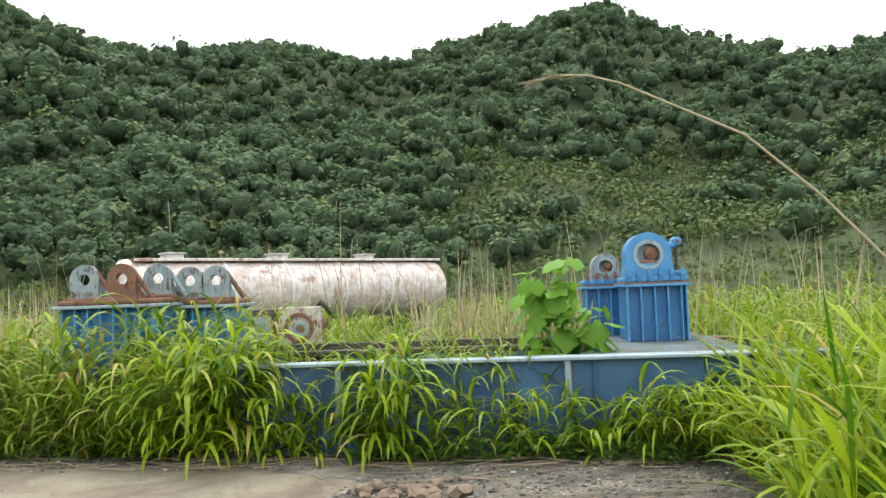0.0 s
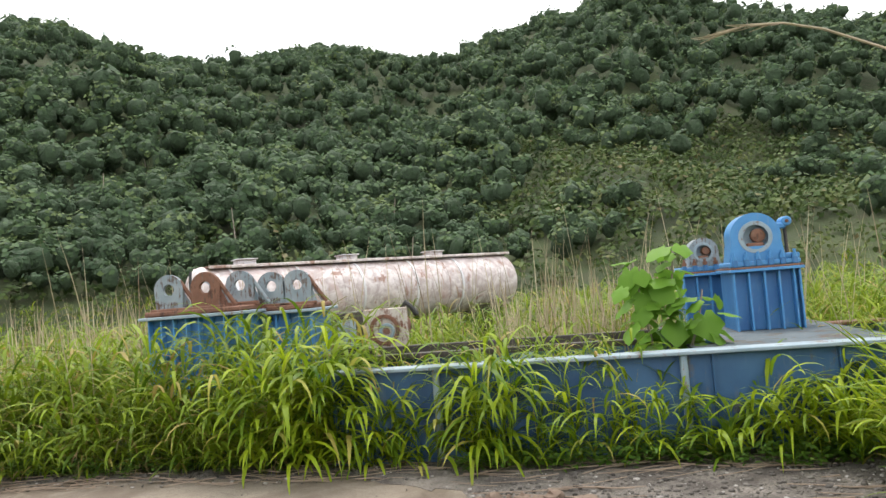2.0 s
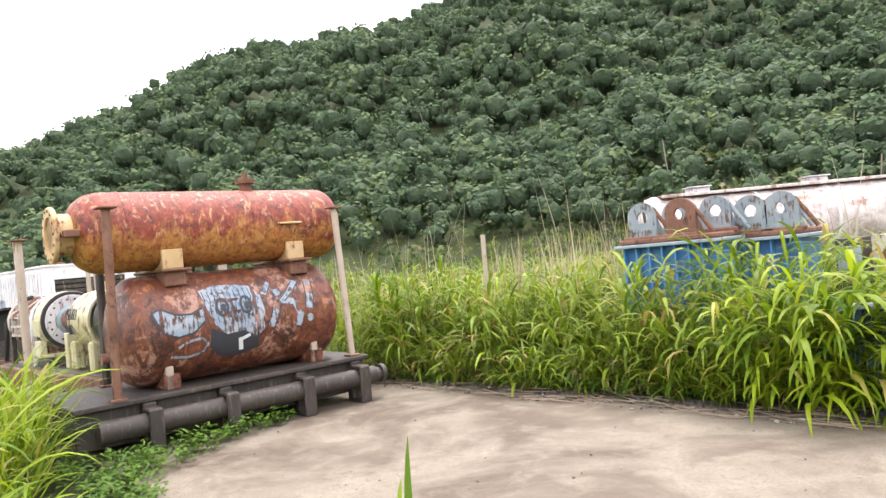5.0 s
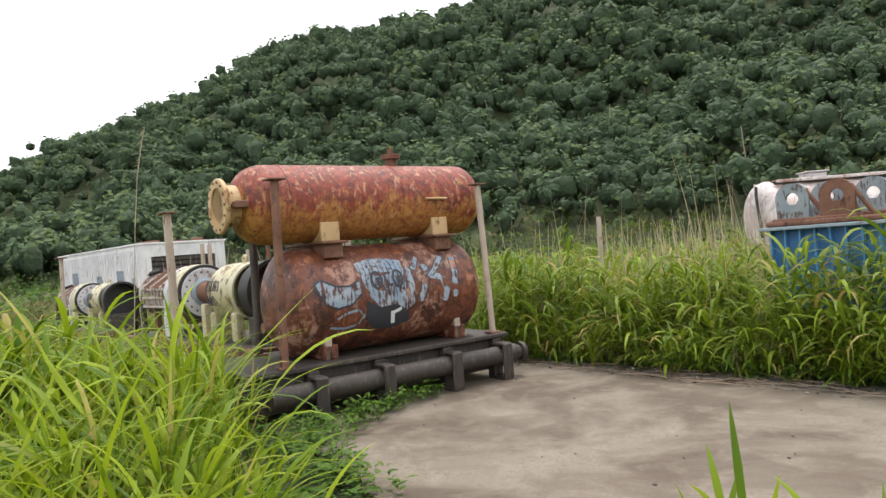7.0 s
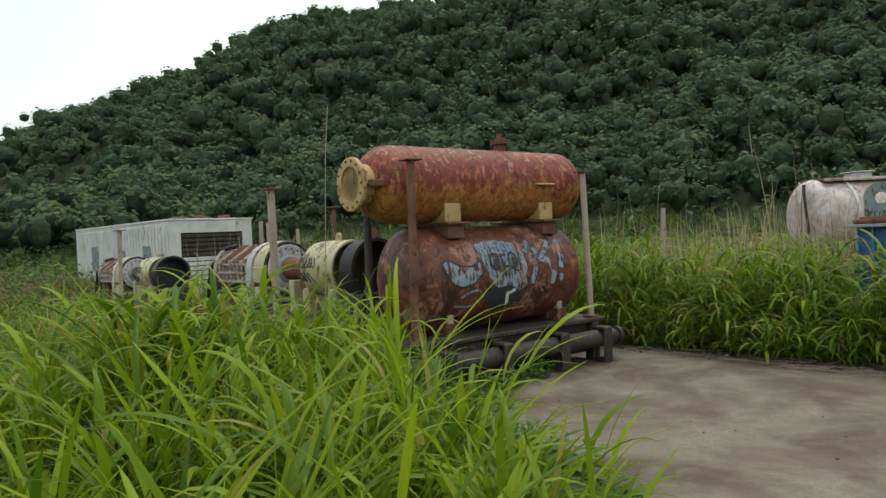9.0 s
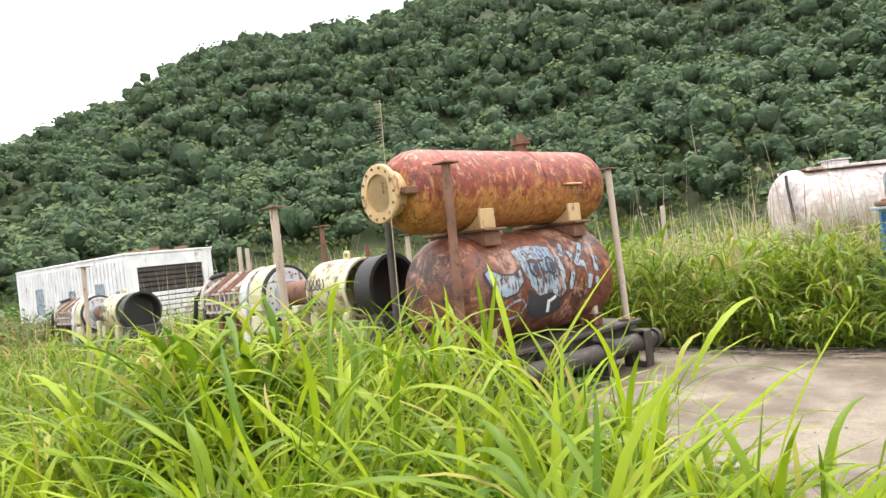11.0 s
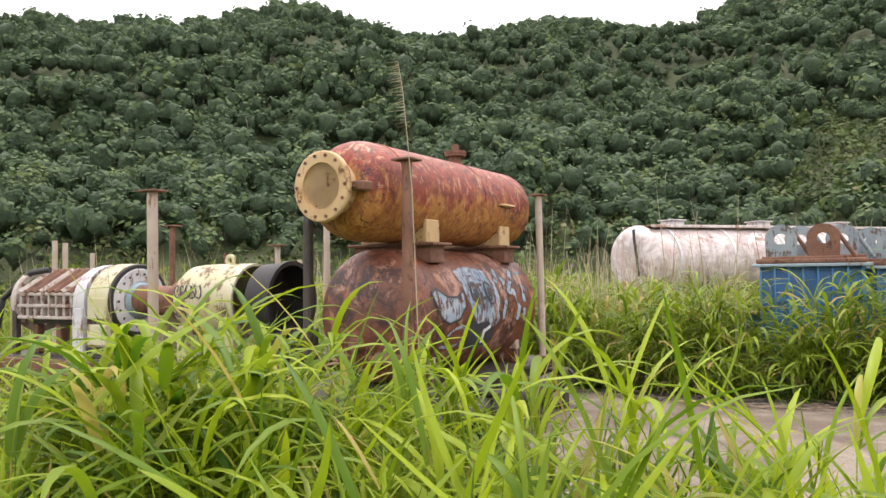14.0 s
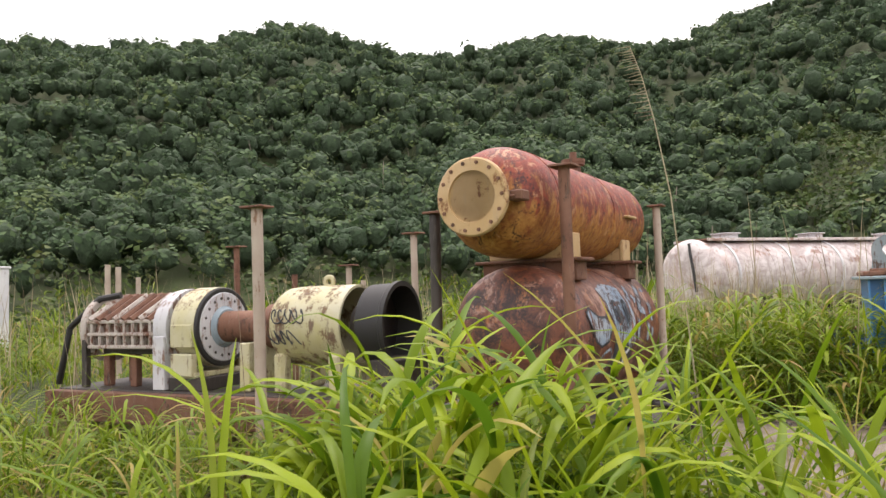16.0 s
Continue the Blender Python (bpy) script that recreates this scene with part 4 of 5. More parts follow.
# ---- the row of dismantled machines ----
def machine(m, label):
    t = thing("dismantled_compressor", m, label, "machine", "dismantled machines")
    zc = 1.33
    # local x runs along the shaft, from the ribbed block to the open drum
    part("skid", boxes((-2.3, 2.6, -0.62, -0.5, 0.28, 0.62), (-2.3, 2.6, 0.5, 0.62, 0.28, 0.62), (-2.3, -2.2, -0.5, 0.5, 0.3, 0.6), (2.5, 2.6, -0.5, 0.5, 0.3, 0.6), (-1.5, -1.4, -0.5, 0.5, 0.3, 0.6), (0, 0.1, -0.5, 0.5, 0.3, 0.6)), M_RUST, t, "brown rusty steel skid")
    for x in (-2.0, 0.2, 2.3):
        part("timber", boxes((x - 0.12, x + 0.12, -0.75, 0.75, -0.05, 0.278)), M_STICK, t, "weathered timber block")
    part("deck", boxes((-2.2, 2.5, -0.5, 0.5, 0.6, 0.635)), M_DARK, t)
    b = part("block", boxes((-1.78, -0.75, -0.22, 0.22, 1.02, 1.5)), M_DARK, t, "dark engine block")
    for x in (-1.7, -1.25, -0.85):
        part("block_leg", boxes((x - 0.05, x + 0.05, -0.24, -0.14, 0.636, 1.02), bevel=0.01), M_RUST, b)
        part("block_leg", boxes((x - 0.05, x + 0.05, 0.14, 0.24, 0.636, 1.02), bevel=0.01), M_RUST, b)
    for z in (1.12, 1.27, 1.42):
        part("side_rail", boxes((-1.84, -0.72, -0.40, -0.34, z - 0.022, z + 0.022)), M_FLAKE, b)
        part("side_rail", boxes((-1.84, -0.72, 0.34, 0.40, z - 0.025, z + 0.025)), M_WHITE, b)
    for k in range(8):
        x = -1.78 + k * 0.138
        part("side_rib", boxes((x - 0.022, x + 0.022, -0.395, -0.22, 1.1, 1.45)), M_FLAKE, b, "flaking white rib")
        part("valve_box", boxes((x - 0.07, x + 0.05, -0.33, -0.22, 1.22, 1.38 + 0.02 * (k % 3))), M_RUST, b)
        bm = bmesh.new()
        for sgn in (-1, 1):
            lo, hi = (x, sgn * 0.40, 1.44), (x + 0.14, sgn * 0.03, 1.72)
            join_into(bm, rod(lo, hi, 0.042, 6))
        part("rocker_rib", bm, M_RUST if k % 3 else M_FLAKE, b, "rusty slanting rib")
    part("rocker_bar", rod((-1.8, 0, 1.70), (-0.75, 0, 1.70), 0.045, 10), M_RUST, b)
    part("end_frame", ring_plate((-1.9, 0, zc), (1, 0, 0), 0.42, 0.34, 0.10, 36), M_FLAKE, t)
    for y in (-0.4, 0.32):
        part("end_brace", boxes((-1.94, -1.86, y, y + 0.08, 0.62, 1.3)), M_DARK, t)
    part("white_casing", lathe([(0, 0.30), (0.0, 0.43), (0.10, 0.45), (0.22, 0.45), (0.22, 0.30)], (-0.72, 0, zc), (1, 0, 0), 36), M_WHITE, t)
    for y in (-0.46, 0.34):
        part("casing_foot", boxes((-0.7, -0.52, y, y + 0.12, 0.64, 1.25)), M_WHITE, t)
    c = part("cream_casing", lathe([(0, 0.36), (0.0, 0.44), (0.06, 0.46), (0.36, 0.46), (0.36, 0.36)], (-0.44, 0, zc), (1, 0, 0), 40), M_CREAM, t, "cream bearing casing")
    part("casing_box", boxes((-0.42, -0.1, -0.47, -0.38, 0.80, 1.05), (-0.42, -0.1, -0.47, -0.38, 1.12, 1.38), (-0.42, -0.1, 0.38, 0.47, 0.80, 1.4), (-0.44, -0.08, -0.44, 0.44, 0.78, 0.84)), M_CREAM, c)
    part("casing_base", boxes((-0.5, 0.0, -0.42, 0.42, 0.636, 0.78)), M_DARK, c)
    part("black_rim", ring_plate((-0.07, 0, zc), (1, 0, 0), 0.455, 0.40, 0.05, 44), M_BLACK, t)
    f = part("face_flange", ring_plate((-0.06, 0, zc), (1, 0, 0), 0.40, 0.24, 0.05, 44), M_WHITE, t, "grey-white flange ring with bolt holes")
    for k in range(18):
        a = 2 * math.pi * k / 18
        part("bolt_hole", rod((-0.04, 0.33 * math.cos(a), zc + 0.33 * math.sin(a)), (-0.031, 0.33 * math.cos(a), zc + 0.33 * math.sin(a)), 0.018, 8), M_DARK, f)
    part("hub", lathe([(0, 0.24), (0.02, 0.24), (0.07, 0.2), (0.07, 0.0)], (-0.06, 0, zc), (1, 0, 0), 32), M_GREYBLUE, t, "oxidised grey hub")
    part("shaft", rod((0.0, 0, zc), (0.85, 0, zc), 0.18, 28), M_RUST, t, "thick brown shaft")
    part("shaft_cradle", boxes((0.42, 0.56, -0.3, 0.3, 0.636, 1.16)), M_CREAM, t)
    part("coupling", ring_plate((0.72, 0, zc), (1, 0, 0), 0.25, 0.17, 0.12, 28), M_RUST, t)
    bell = part("bell_housing", lathe([(0, 0.2), (0.0, 0.30), (0.04, 0.37), (0.12, 0.415), (0.3, 0.43), (0.95, 0.43), (0.95, 0.40), (0.3, 0.39)], (0.85, 0, zc), (1, 0, 0), 44), M_CREAM, t, "cream yellow bell housing with black scribbles")
    part("lifting_eye", ring_plate((1.42, 0, zc + 0.47), (0, 1, 0), 0.075, 0.035, 0.04, 20), M_CREAM, bell)
    for x in (0.92, 1.6):
        for y in (-0.40, 0.24):
            part("foot", boxes((x + 0.03, x + 0.17, y, y + 0.16, 0.636, 1.06), bevel=0.03), M_CREAM, bell)
    for k in range(7):
        pts = []
        x0, h0 = 0.95 + 0.1 * (k % 4), 0.12 - 0.22 * (k // 4)
        for i in range(15):
            a = i / 14 * 2.2 * math.pi
            x, h = x0 + 0.13 * i / 14 + 0.05 * math.cos(a + k), h0 + 0.075 * math.sin(a * 1.0 + k * 0.7)
            g = h / 0.43
            pts.append((x, -0.434 * math.cos(g), zc + 0.434 * math.sin(g)))
        part("scribble", tube(pts, 0.007, 5), M_INK, bell, "black looping scribble")
    # blackish drum; the shade in its hollow is put into the same black
    drum = part("open_drum", lathe([(0, 0.30), (0, 0.42), (0.26, 0.43), (0.28, 0.45), (0.33, 0.45), (0.33, 0.40), (0.05, 0.38)], (1.98, 0, zc), (1, 0, 0), 44), M_BLACK, t, "open black drum")
    part("drum_saddle", boxes((2.1, 2.4, -0.36, 0.36, 0.636, 1.0)), M_DARK, drum)
    part("link_pipe", rod((1.8, 0, zc), (2.0, 0, zc), 0.22, 24), M_DARK, t)
    part("cross_brace", tube([(-2.4, -0.35, 0.66), (-2.2, -0.35, 1.35), (-1.85, -0.2, 1.7), (-1.6, -0.1, 1.74)], 0.04), M_BLACK, t, "black bent brace")
    return t


machine(pose(-12.17, 3.9, 0), "dismantled machine with ribbed block, shaft and cream bell")
machine(pose(-21.3, 4.75, -0.22), "second dismantled cream machine half hidden in grass")


def standing_post(x, y, z, h, material, label, dx=0.0, dy=0.0, cap=True, r=0.045):
    t = thing("pipe_post", pose(x, y, z), label, "post", "standing pipe posts")
    part("pipe", rod((0, 0, -0.1), (dx, dy, h), r, 14), material, t)
    if cap:
        part("cap_plate", boxes((dx - 0.13, dx + 0.13, dy - 0.1, dy + 0.1, h, h + 0.02), bevel=0.004), M_RUST, t)


standing_post(-10.85, 2.86, -0.02, 2.53, M_POST, "bleached rusty pipe post with square cap", 0.0, -0.02, True, 0.055)
standing_post(-13.75, 5.9, -0.02, 2.44, M_RUST, "rust-brown pipe post behind the machine", 0, 0, True)
standing_post(-13.0, 6.3, -0.02, 2.0, M_RUST, "short brown pipe post beside a taller one", 0.02, 0, False)
standing_post(-10.6, 5.65, -0.02, 2.43, M_POST, "pale pipe post with a cap plate", 0.0, 0, True)
standing_post(-12.2, 6.6, -0.02, 2.1, M_POST, "pale weathered pipe post with cap plate", 0.0, 0, True)
standing_post(-16.15, 5.6, -0.02, 2.28, M_POST, "pale twin pipe post", 0, 0, False)
standing_post(-16.05, 5.72, -0.02, 2.24, M_POST, "pale twin pipe post", 0, 0, False)
standing_post(-17.3, 7.25, -0.02, 2.12, M_POST, "short pale pipe post", 0, 0, False)
standing_post(-12.75, 7.9, -0.02, 1.9, M_POST, "short bleached pipe post", 0.02, 0, False)
standing_post(-9.0, 10.25, -0.04, 2.15, M_POST, "bleached post standing in dry grass", 0.05, 0, False)
standing_post(-18.4, 3.3, -0.02, 2.2, M_POST, "leaning pale post by the far machine", 0.08, 0, True)


# ---- the white container ----
def container():
    t = thing("shipping_container", pose(-26.8, 7.9, 0), "old white corrugated container with louvred end", "container")
    L, W, H = 10.7, 3.2, 2.72
    part("end_frame", boxes((-0.12, 0, 0, 0.4, 0, H), (-0.12, 0, W - 0.4, W, 0, H), (-0.12, 0, 0.4, W - 0.4, H - 0.45, H), (-0.12, 0, 0.4, W - 0.4, 0, 0.5)), M_BOX, t)
    for k in range(10):
        z = 0.55 + k * 0.172
        lo = bmesh.new()
        join_into(lo, boxes((-0.09, -0.03, 0.4, W - 0.4, z, z + 0.14), bevel=0.015))
        part("louvre", lo, M_BOX if k < 5 else M_DARK, t)
    # added black panel that stands for the unlit inside behind the louvres
    part("interior_shade_panel", boxes((-0.3, -0.2, 0.3, W - 0.3, 0.3, H - 0.3)), M_BLACK, t)
    for side, y in ((1, 0.0), (-1, W)):
        bm = boxes((-L, -0.12, min(y, y + side * 0.05), max(y, y + side * 0.05), 0, H), bevel=0)
        wall = part("side_wall", bm, M_BOX, t, "rust-streaked corrugated side")
        for k in range(34):
            x = -L + 0.2 + k * 0.31
            part("corrugation", boxes((x, x + 0.16, min(y - side * 0.035, y), max(y - side * 0.035, y), 0.15, H - 0.15), bevel=0.012), M_BOX, wall)
    part("far_end", boxes((-L - 0.05, -L, 0, W, 0, H)), M_BOX, t)
    part("roof", boxes((-L, 0.03, -0.04, W + 0.04, H, H + 0.07)), M_BOX, t)
    for x, w in ((-0.5, 0.35), (-1.7, 0.8), (-4.4, 0.6), (-7.6, 0.9)):
        part("painted_patch", boxes((x - w, x, -0.042, -0.039, 0.8 + 0.1 * w, 1.3 + 0.7 * w), bevel=0), M_PALEBLUE, t, "faded blue painted patch")
    for k in range(9):
        part("roof_scrap", boxes((-0.5 - 0.3 * (k % 3), -0.2 - 0.3 * (k % 3), 0.2 + k * 0.31, 0.42 + k * 0.31, H + 0.071, H + 0.12 + 0.03 * (k % 4))), M_RUST, t)


container()


def small_house():
    az = radians(28.4)
    x, y = CENTRE[0] + 62 * math.sin(az), CENTRE[1] + 62 * math.cos(az)
    z = float(terrain(x, y))
    t = thing("hillside_house", pose(x, y, z, 0, 0, -25), "tiny white hut far off on the hillside", "house")
    part("wall", boxes((-0.5, 0.5, -0.4, 0.4, -0.6, 0.42)), M_WHITE, t)
    part("roof", boxes((-0.6, 0.6, -0.5, 0.5, 0.42, 0.48)), M_GREYBLUE, t)
    part("window", boxes((-0.12, 0.12, -0.412, -0.4, 0.0, 0.25)), M_BLACK, t)


small_house()

# ---- vegetation ----
rng = np.random.default_rng(7)
TRAIL = np.array([(2.0, -1.2), (1.0, -0.5), (0.6, -0.2), (0.2, -0.25), (-0.3, -0.2), (-1.3, -1.25), (-2.0, -2.25), (-3.5, -2.55), (-4.6, -2.5), (-5.6, -2.5), (-6.7, -2.52), (-7.6, -2.5)])
KEEP_OUT = [(-9.55, -7.45, 2.35, 6.1), (-14.6, -9.6, 3.3, 4.5), (-23.7, -18.6, 4.1, 5.4), (-5.3, -3.7, 8.75, 9.65), (-4.05, -2.45, 9.45, 10.3), (2.4, 3.5, 8.95, 9.8), (2.0, 3.1, 10.2, 11.0),
            (-38, -26.7, 7.7, 11.3), (-2.7, -1.4, 9.1, 9.9)]


def free_ground(p):
    ok = np.ones(len(p), bool)
    for x0, x1, y0, y1 in KEEP_OUT:
        ok &= ~((p[:, 0] > x0) & (p[:, 0] < x1) & (p[:, 1] > y0) & (p[:, 1] < y1))
    return p[ok]


def trail_distance(p):
    d = np.full(len(p), 1e9)
    for a, b in zip(TRAIL, TRAIL[1:]):
        ab = b - a
        t = np.clip(((p - a) @ ab) / (ab @ ab), 0, 1)
        d = np.minimum(d, np.hypot(*(p - (a + t[:, None] * ab)).T))
    return d


def in_area(outline, density):
    """Scattered points inside an outline, so many to the square metre, in loose drifts."""
    o = np.array(outline, float)
    lo, hi = o.min(0), o.max(0)
    n = int(np.prod(hi - lo) * density)
    p = lo + rng.random((n, 2)) * (hi - lo)
    inside = np.zeros(n, bool)
    for (x0, y0), (x1, y1) in zip(o, np.roll(o, -1, 0)):
        cross = (y0 > p[:, 1]) != (y1 > p[:, 1])
        with np.errstate(divide="ignore", invalid="ignore"):
            inside ^= cross & (p[:, 0] < (x1 - x0) * (p[:, 1] - y0) / (y1 - y0) + x0)
    return free_ground(p[inside])


def ribbons(base, az, e0, e1, length, width, segs=6, fold=False, bend=1.25):
    """Tapering, arching blades. Returns vertices and quads."""
    n = len(base)
    across = 3 if fold else 2
    pos = base.copy()
    out = np.empty((n, segs + 1, across, 3))
    twist = rng.uniform(-0.5, 0.5, n)
    veer = rng.uniform(-0.5, 0.5, n)
    for k in range(segs + 1):
        t = k / segs
        el = np.radians(e0 + (e1 - e0) * t ** bend)
        a = az + veer * t
        step = np.stack((np.cos(el) * np.sin(a), np.cos(el) * np.cos(a), np.sin(el)), -1)
        if k:
            pos = pos + step * (length / segs)[:, None]
        w = width * np.interp(t, [0, 0.2, 0.5, 0.8, 1], [0.45, 0.95, 1.0, 0.62, 0.04]) / 2
        tw = twist * t
        side = np.stack((np.cos(a) * np.cos(tw), -np.sin(a) * np.cos(tw), np.sin(tw)), -1)
        out[:, k, 0] = pos - side * w[:, None]
        out[:, k, -1] = pos + side * w[:, None]
        if fold:
            up = np.cross(side, step)
            out[:, k, 1] = pos + up * (w * 0.35)[:, None]
    i = np.arange(n)[:, None, None] * (segs + 1) * across
    k = np.arange(segs)[None, :, None] * across
    c = np.arange(across - 1)[None, None, :]
    a = i + k + c
    quads = np.stack((a, a + 1, a + 1 + across, a + across), -1).reshape(-1, 4)
    return out.reshape(n, -1, 3), quads, (segs + 1) * across


def grass(name, pts, culm, leaves, leaf, width, material, label, fold=False, spread=0.16, droop=(-55, 5), trail=0.55, culm_width=0.008):
    """Tufts of cane grass: leaning culms that carry arching leaves at several heights."""
    k = max(1, leaves)
    n = len(pts)
    vig = rng.uniform(0.75, 1.15, n)
    patch = 1 + 0.18 * rough_field(pts[:, 0], pts[:, 1], 0.9)
    h = rng.uniform(*culm, n) * patch
    d = trail_distance(pts)
    h *= np.clip(0.25 + (d - 0.3) * 0.9, 0.2, 1)
    culms = max(2, k // 6)
    c_az = rng.uniform(0, 2 * np.pi, (n, culms))
    c_lean = np.radians(rng.uniform(2, 22, (n, culms)))
    own = rng.integers(0, culms, (n, k))
    frac = rng.uniform(0.05, 1.0, (n, k))
    a = np.take_along_axis(c_az, own, 1)
    l = np.take_along_axis(c_lean, own, 1)
    r0 = spread * np.sqrt(rng.random((n, culms)))
    r = np.take_along_axis(r0, own, 1)
    run = frac * h[:, None]
    x = pts[:, :1] + np.sin(a) * (r + run * np.sin(l))
    y = pts[:, 1:] + np.cos(a) * (r + run * np.sin(l))
    z0 = terrain(pts[:, 0], pts[:, 1])
    z = z0[:, None] + run * np.cos(l)
    base = np.stack((x, y, z), -1).reshape(-1, 3)
    m = len(base)
    ln = (rng.uniform(*leaf, (n, k)) * vig[:, None] * (0.65 + 0.35 * np.clip(h / culm[1], 0, 1))[:, None]).ravel()
    v, q, per = ribbons(base, (a + rng.normal(0, 0.8, (n, k))).ravel(), rng.uniform(40, 86, m), rng.uniform(*droop, m), ln, rng.uniform(*width, m), 6, fold)
    cb = np.stack((pts[:, :1] + np.sin(c_az) * r0, pts[:, 1:] + np.cos(c_az) * r0, np.repeat(z0[:, None], culms, 1)), -1).reshape(-1, 3)
    e = 90 - np.degrees(c_lean).ravel()
    cv, cq, cper = ribbons(cb, c_az.ravel(), e, e - 4, np.repeat(h, culms) * 1.02, np.full(n * culms, culm_width), 6, fold)
    v, q = np.concatenate((v, cv)), np.concatenate((q, cq + len(v) * per))
    flat = v.reshape(-1, 3)
    bad = ((trail_distance(flat[:, :2]) < trail) & (flat[:, 2] > 0.62)) | ((trail_distance(flat[:, :2]) < 0.3) & (flat[:, 2] > 0.3))
    bad = bad.reshape(len(v), per).any(1)
    q = q.reshape(len(v), -1, 4)[~bad].reshape(-1, 4)
    return np_object(name, flat, q, material, label, "grass")


# tall grass behind the slab, round the lug racks
grass("tall_grass", in_area([(-9.4, 7.1), (-7.4, 6.9), (-4.5, 7.0), (-1.55, 7.1), (-1.5, 8.2), (-2.4, 8.7), (-5.6, 9.0), (-9.4, 9.0)], 11), (0.6, 1.55), 28, (0.5, 1.0), (0.024, 0.052), M_GRASS, "tall green cane grass with arching leaves", False, 0.16, (-80, -15))
grass("tall_grass", in_area([(-8.6, 6.75), (-5, 6.85), (-1.6, 6.9), (-1.6, 7.3), (-8.6, 7.3)], 9), (0.15, 0.5), 26, (0.35, 0.8), (0.016, 0.032), M_GRASS, "dark drooping grass at the slab edge")
# tufts in front of and on the blue frame
def clumps(spots, each, reach):
    """Several plants about each spot."""
    c = np.repeat(np.array(spots, float), each, 0)
    return c + rng.normal(0, reach, c.shape)


grass("tall_grass", clumps([(-2.65, 6.95), (-2.35, 6.9), (-2.1, 6.95), (-1.95, 7.0)], 5, 0.11), (0.75, 1.3), 28, (0.5, 0.95), (0.03, 0.06), M_GRASS_LUSH, "tall clump of broad cane grass before the stands", False, 0.13, (-85, -30))
grass("tall_grass", clumps([(-1.6, 6.8), (-1.35, 6.8), (-0.95, 6.85)], 3, 0.08), (0.35, 0.75), 18, (0.4, 0.7), (0.026, 0.05), M_GRASS_LUSH, "yellow-green tufts before the frame", False, 0.10, (-85, -25))
grass("tall_grass", clumps([(-0.42, 6.9), (-0.25, 6.92)], 6, 0.09), (0.85, 1.25), 24, (0.55, 0.9), (0.028, 0.056), M_GRASS_LUSH, "taller tuft hanging over the frame", False, 0.12, (-88, -45))
grass("tall_grass", clumps([(0.2, 6.88), (0.55, 6.86), (0.8, 6.8), (1.05, 6.85), (1.3, 6.86)], 4, 0.08), (0.5, 0.95), 15, (0.4, 0.75), (0.018, 0.04), M_GRASS_LUSH, "separate tufts of cane grass before the frame", False, 0.10, (-80, -5))
grass("tall_grass", clumps([(1.95, 6.8), (2.3, 6.75), (2.6, 6.7), (2.85, 6.7), (3.1, 6.6)], 4, 0.1), (0.45, 0.85), 20, (0.45, 0.8), (0.02, 0.045), M_GRASS_LUSH, "arching cane grass at the end of the slab", False, 0.12, (-75, 0))
grass("tall_grass", clumps([(-0.15, 7.5), (0.35, 7.6), (0.75, 7.7), (1.0, 7.6)], 6, 0.14), (0.95, 1.35), 18, (0.4, 0.75), (0.014, 0.032), M_GRASS, "green tufts grown up through the frame", False, 0.12, (-75, 10))
grass("dead_grass", in_area([(-8.6, 6.85), (-1.7, 6.9), (-1.7, 7.25), (-8.6, 7.25)], 9), (0.1, 0.55), 14, (0.3, 0.65), (0.008, 0.02), M_THATCH, "brown dead leaves hanging under the grass", False, 0.16, (-85, -40))
grass("tall_grass", in_area([(-1.6, 7.4), (1.6, 7.4), (1.6, 9.6), (-1.2, 9.7)], 5.0), (0.85, 1.35), 18, (0.35, 0.75), (0.012, 0.028), M_GRASS, "grass grown up through the frame")
# the bright stand beside the slab
grass("lush_grass", in_area([(2.35, 2.7), (2.75, 4.2), (2.85, 6.0), (3.2, 7.0), (5.8, 7.0), (6.0, 1.6), (3.0, 1.4)], 11), (0.5, 1.2), 28, (0.5, 1.0), (0.022, 0.050), M_GRASS_LUSH, "lush bright green cane grass", True, 0.16, (-50, 55))
grass("tall_grass", in_area([(3.2, 6.9), (3.6, 8.0), (3.6, 13), (10, 13), (9, 7.0)], 7), (0.8, 1.5), 24, (0.4, 0.8), (0.014, 0.028), M_GRASS, "tall grass beyond the frame")
# the stand between the trail and the skid
grass("lush_grass", in_area([(-8.2, -1.6), (-8.5, 0.3), (-8.6, 1.5), (-8.0, 1.95), (-7.2, 1.75), (-5.0, 1.0), (-3.7, 0.4), (-3.3, -0.2), (-3.1, -0.9), (-3.0, -1.7), (-4.5, -2.1), (-7.5, -2.1)], 11), (0.45, 1.05), 24, (0.35, 0.95), (0.016, 0.048), M_GRASS_LUSH, "lush bright green cane grass", True, 0.16, (-50, 55))
grass("lush_grass", in_area([(-9.0, -4.6), (-9.0, -3.0), (-2.5, -3.0), (0.0, -1.2), (3.0, -1.8), (3.0, -4.6)], 5), (0.4, 0.9), 24, (0.5, 0.9), (0.018, 0.036), M_GRASS_LUSH, "lush grass along the trail")
grass("lush_grass", np.array([(0.12, 1.55), (0.2, 1.5), (-0.15, 1.5), (-1.35, 1.2), (-1.5, 1.1), (-1.0, 0.85)]), (0.5, 0.72), 10, (0.45, 0.7), (0.022, 0.04), M_GRASS_LUSH, "few bright tufts at the slab edge", True)
grass("dead_grass", in_area([(-9.2, -1.7), (-8.8, 1.8), (-5.0, 1.0), (-3.3, -0.2), (-3.0, -1.7), (-7.5, -2.1)], 6), (0.15, 0.7), 12, (0.3, 0.7), (0.007, 0.018), M_THATCH, "brown dead leaves among the cane grass", False, 0.2, (-80, 20))
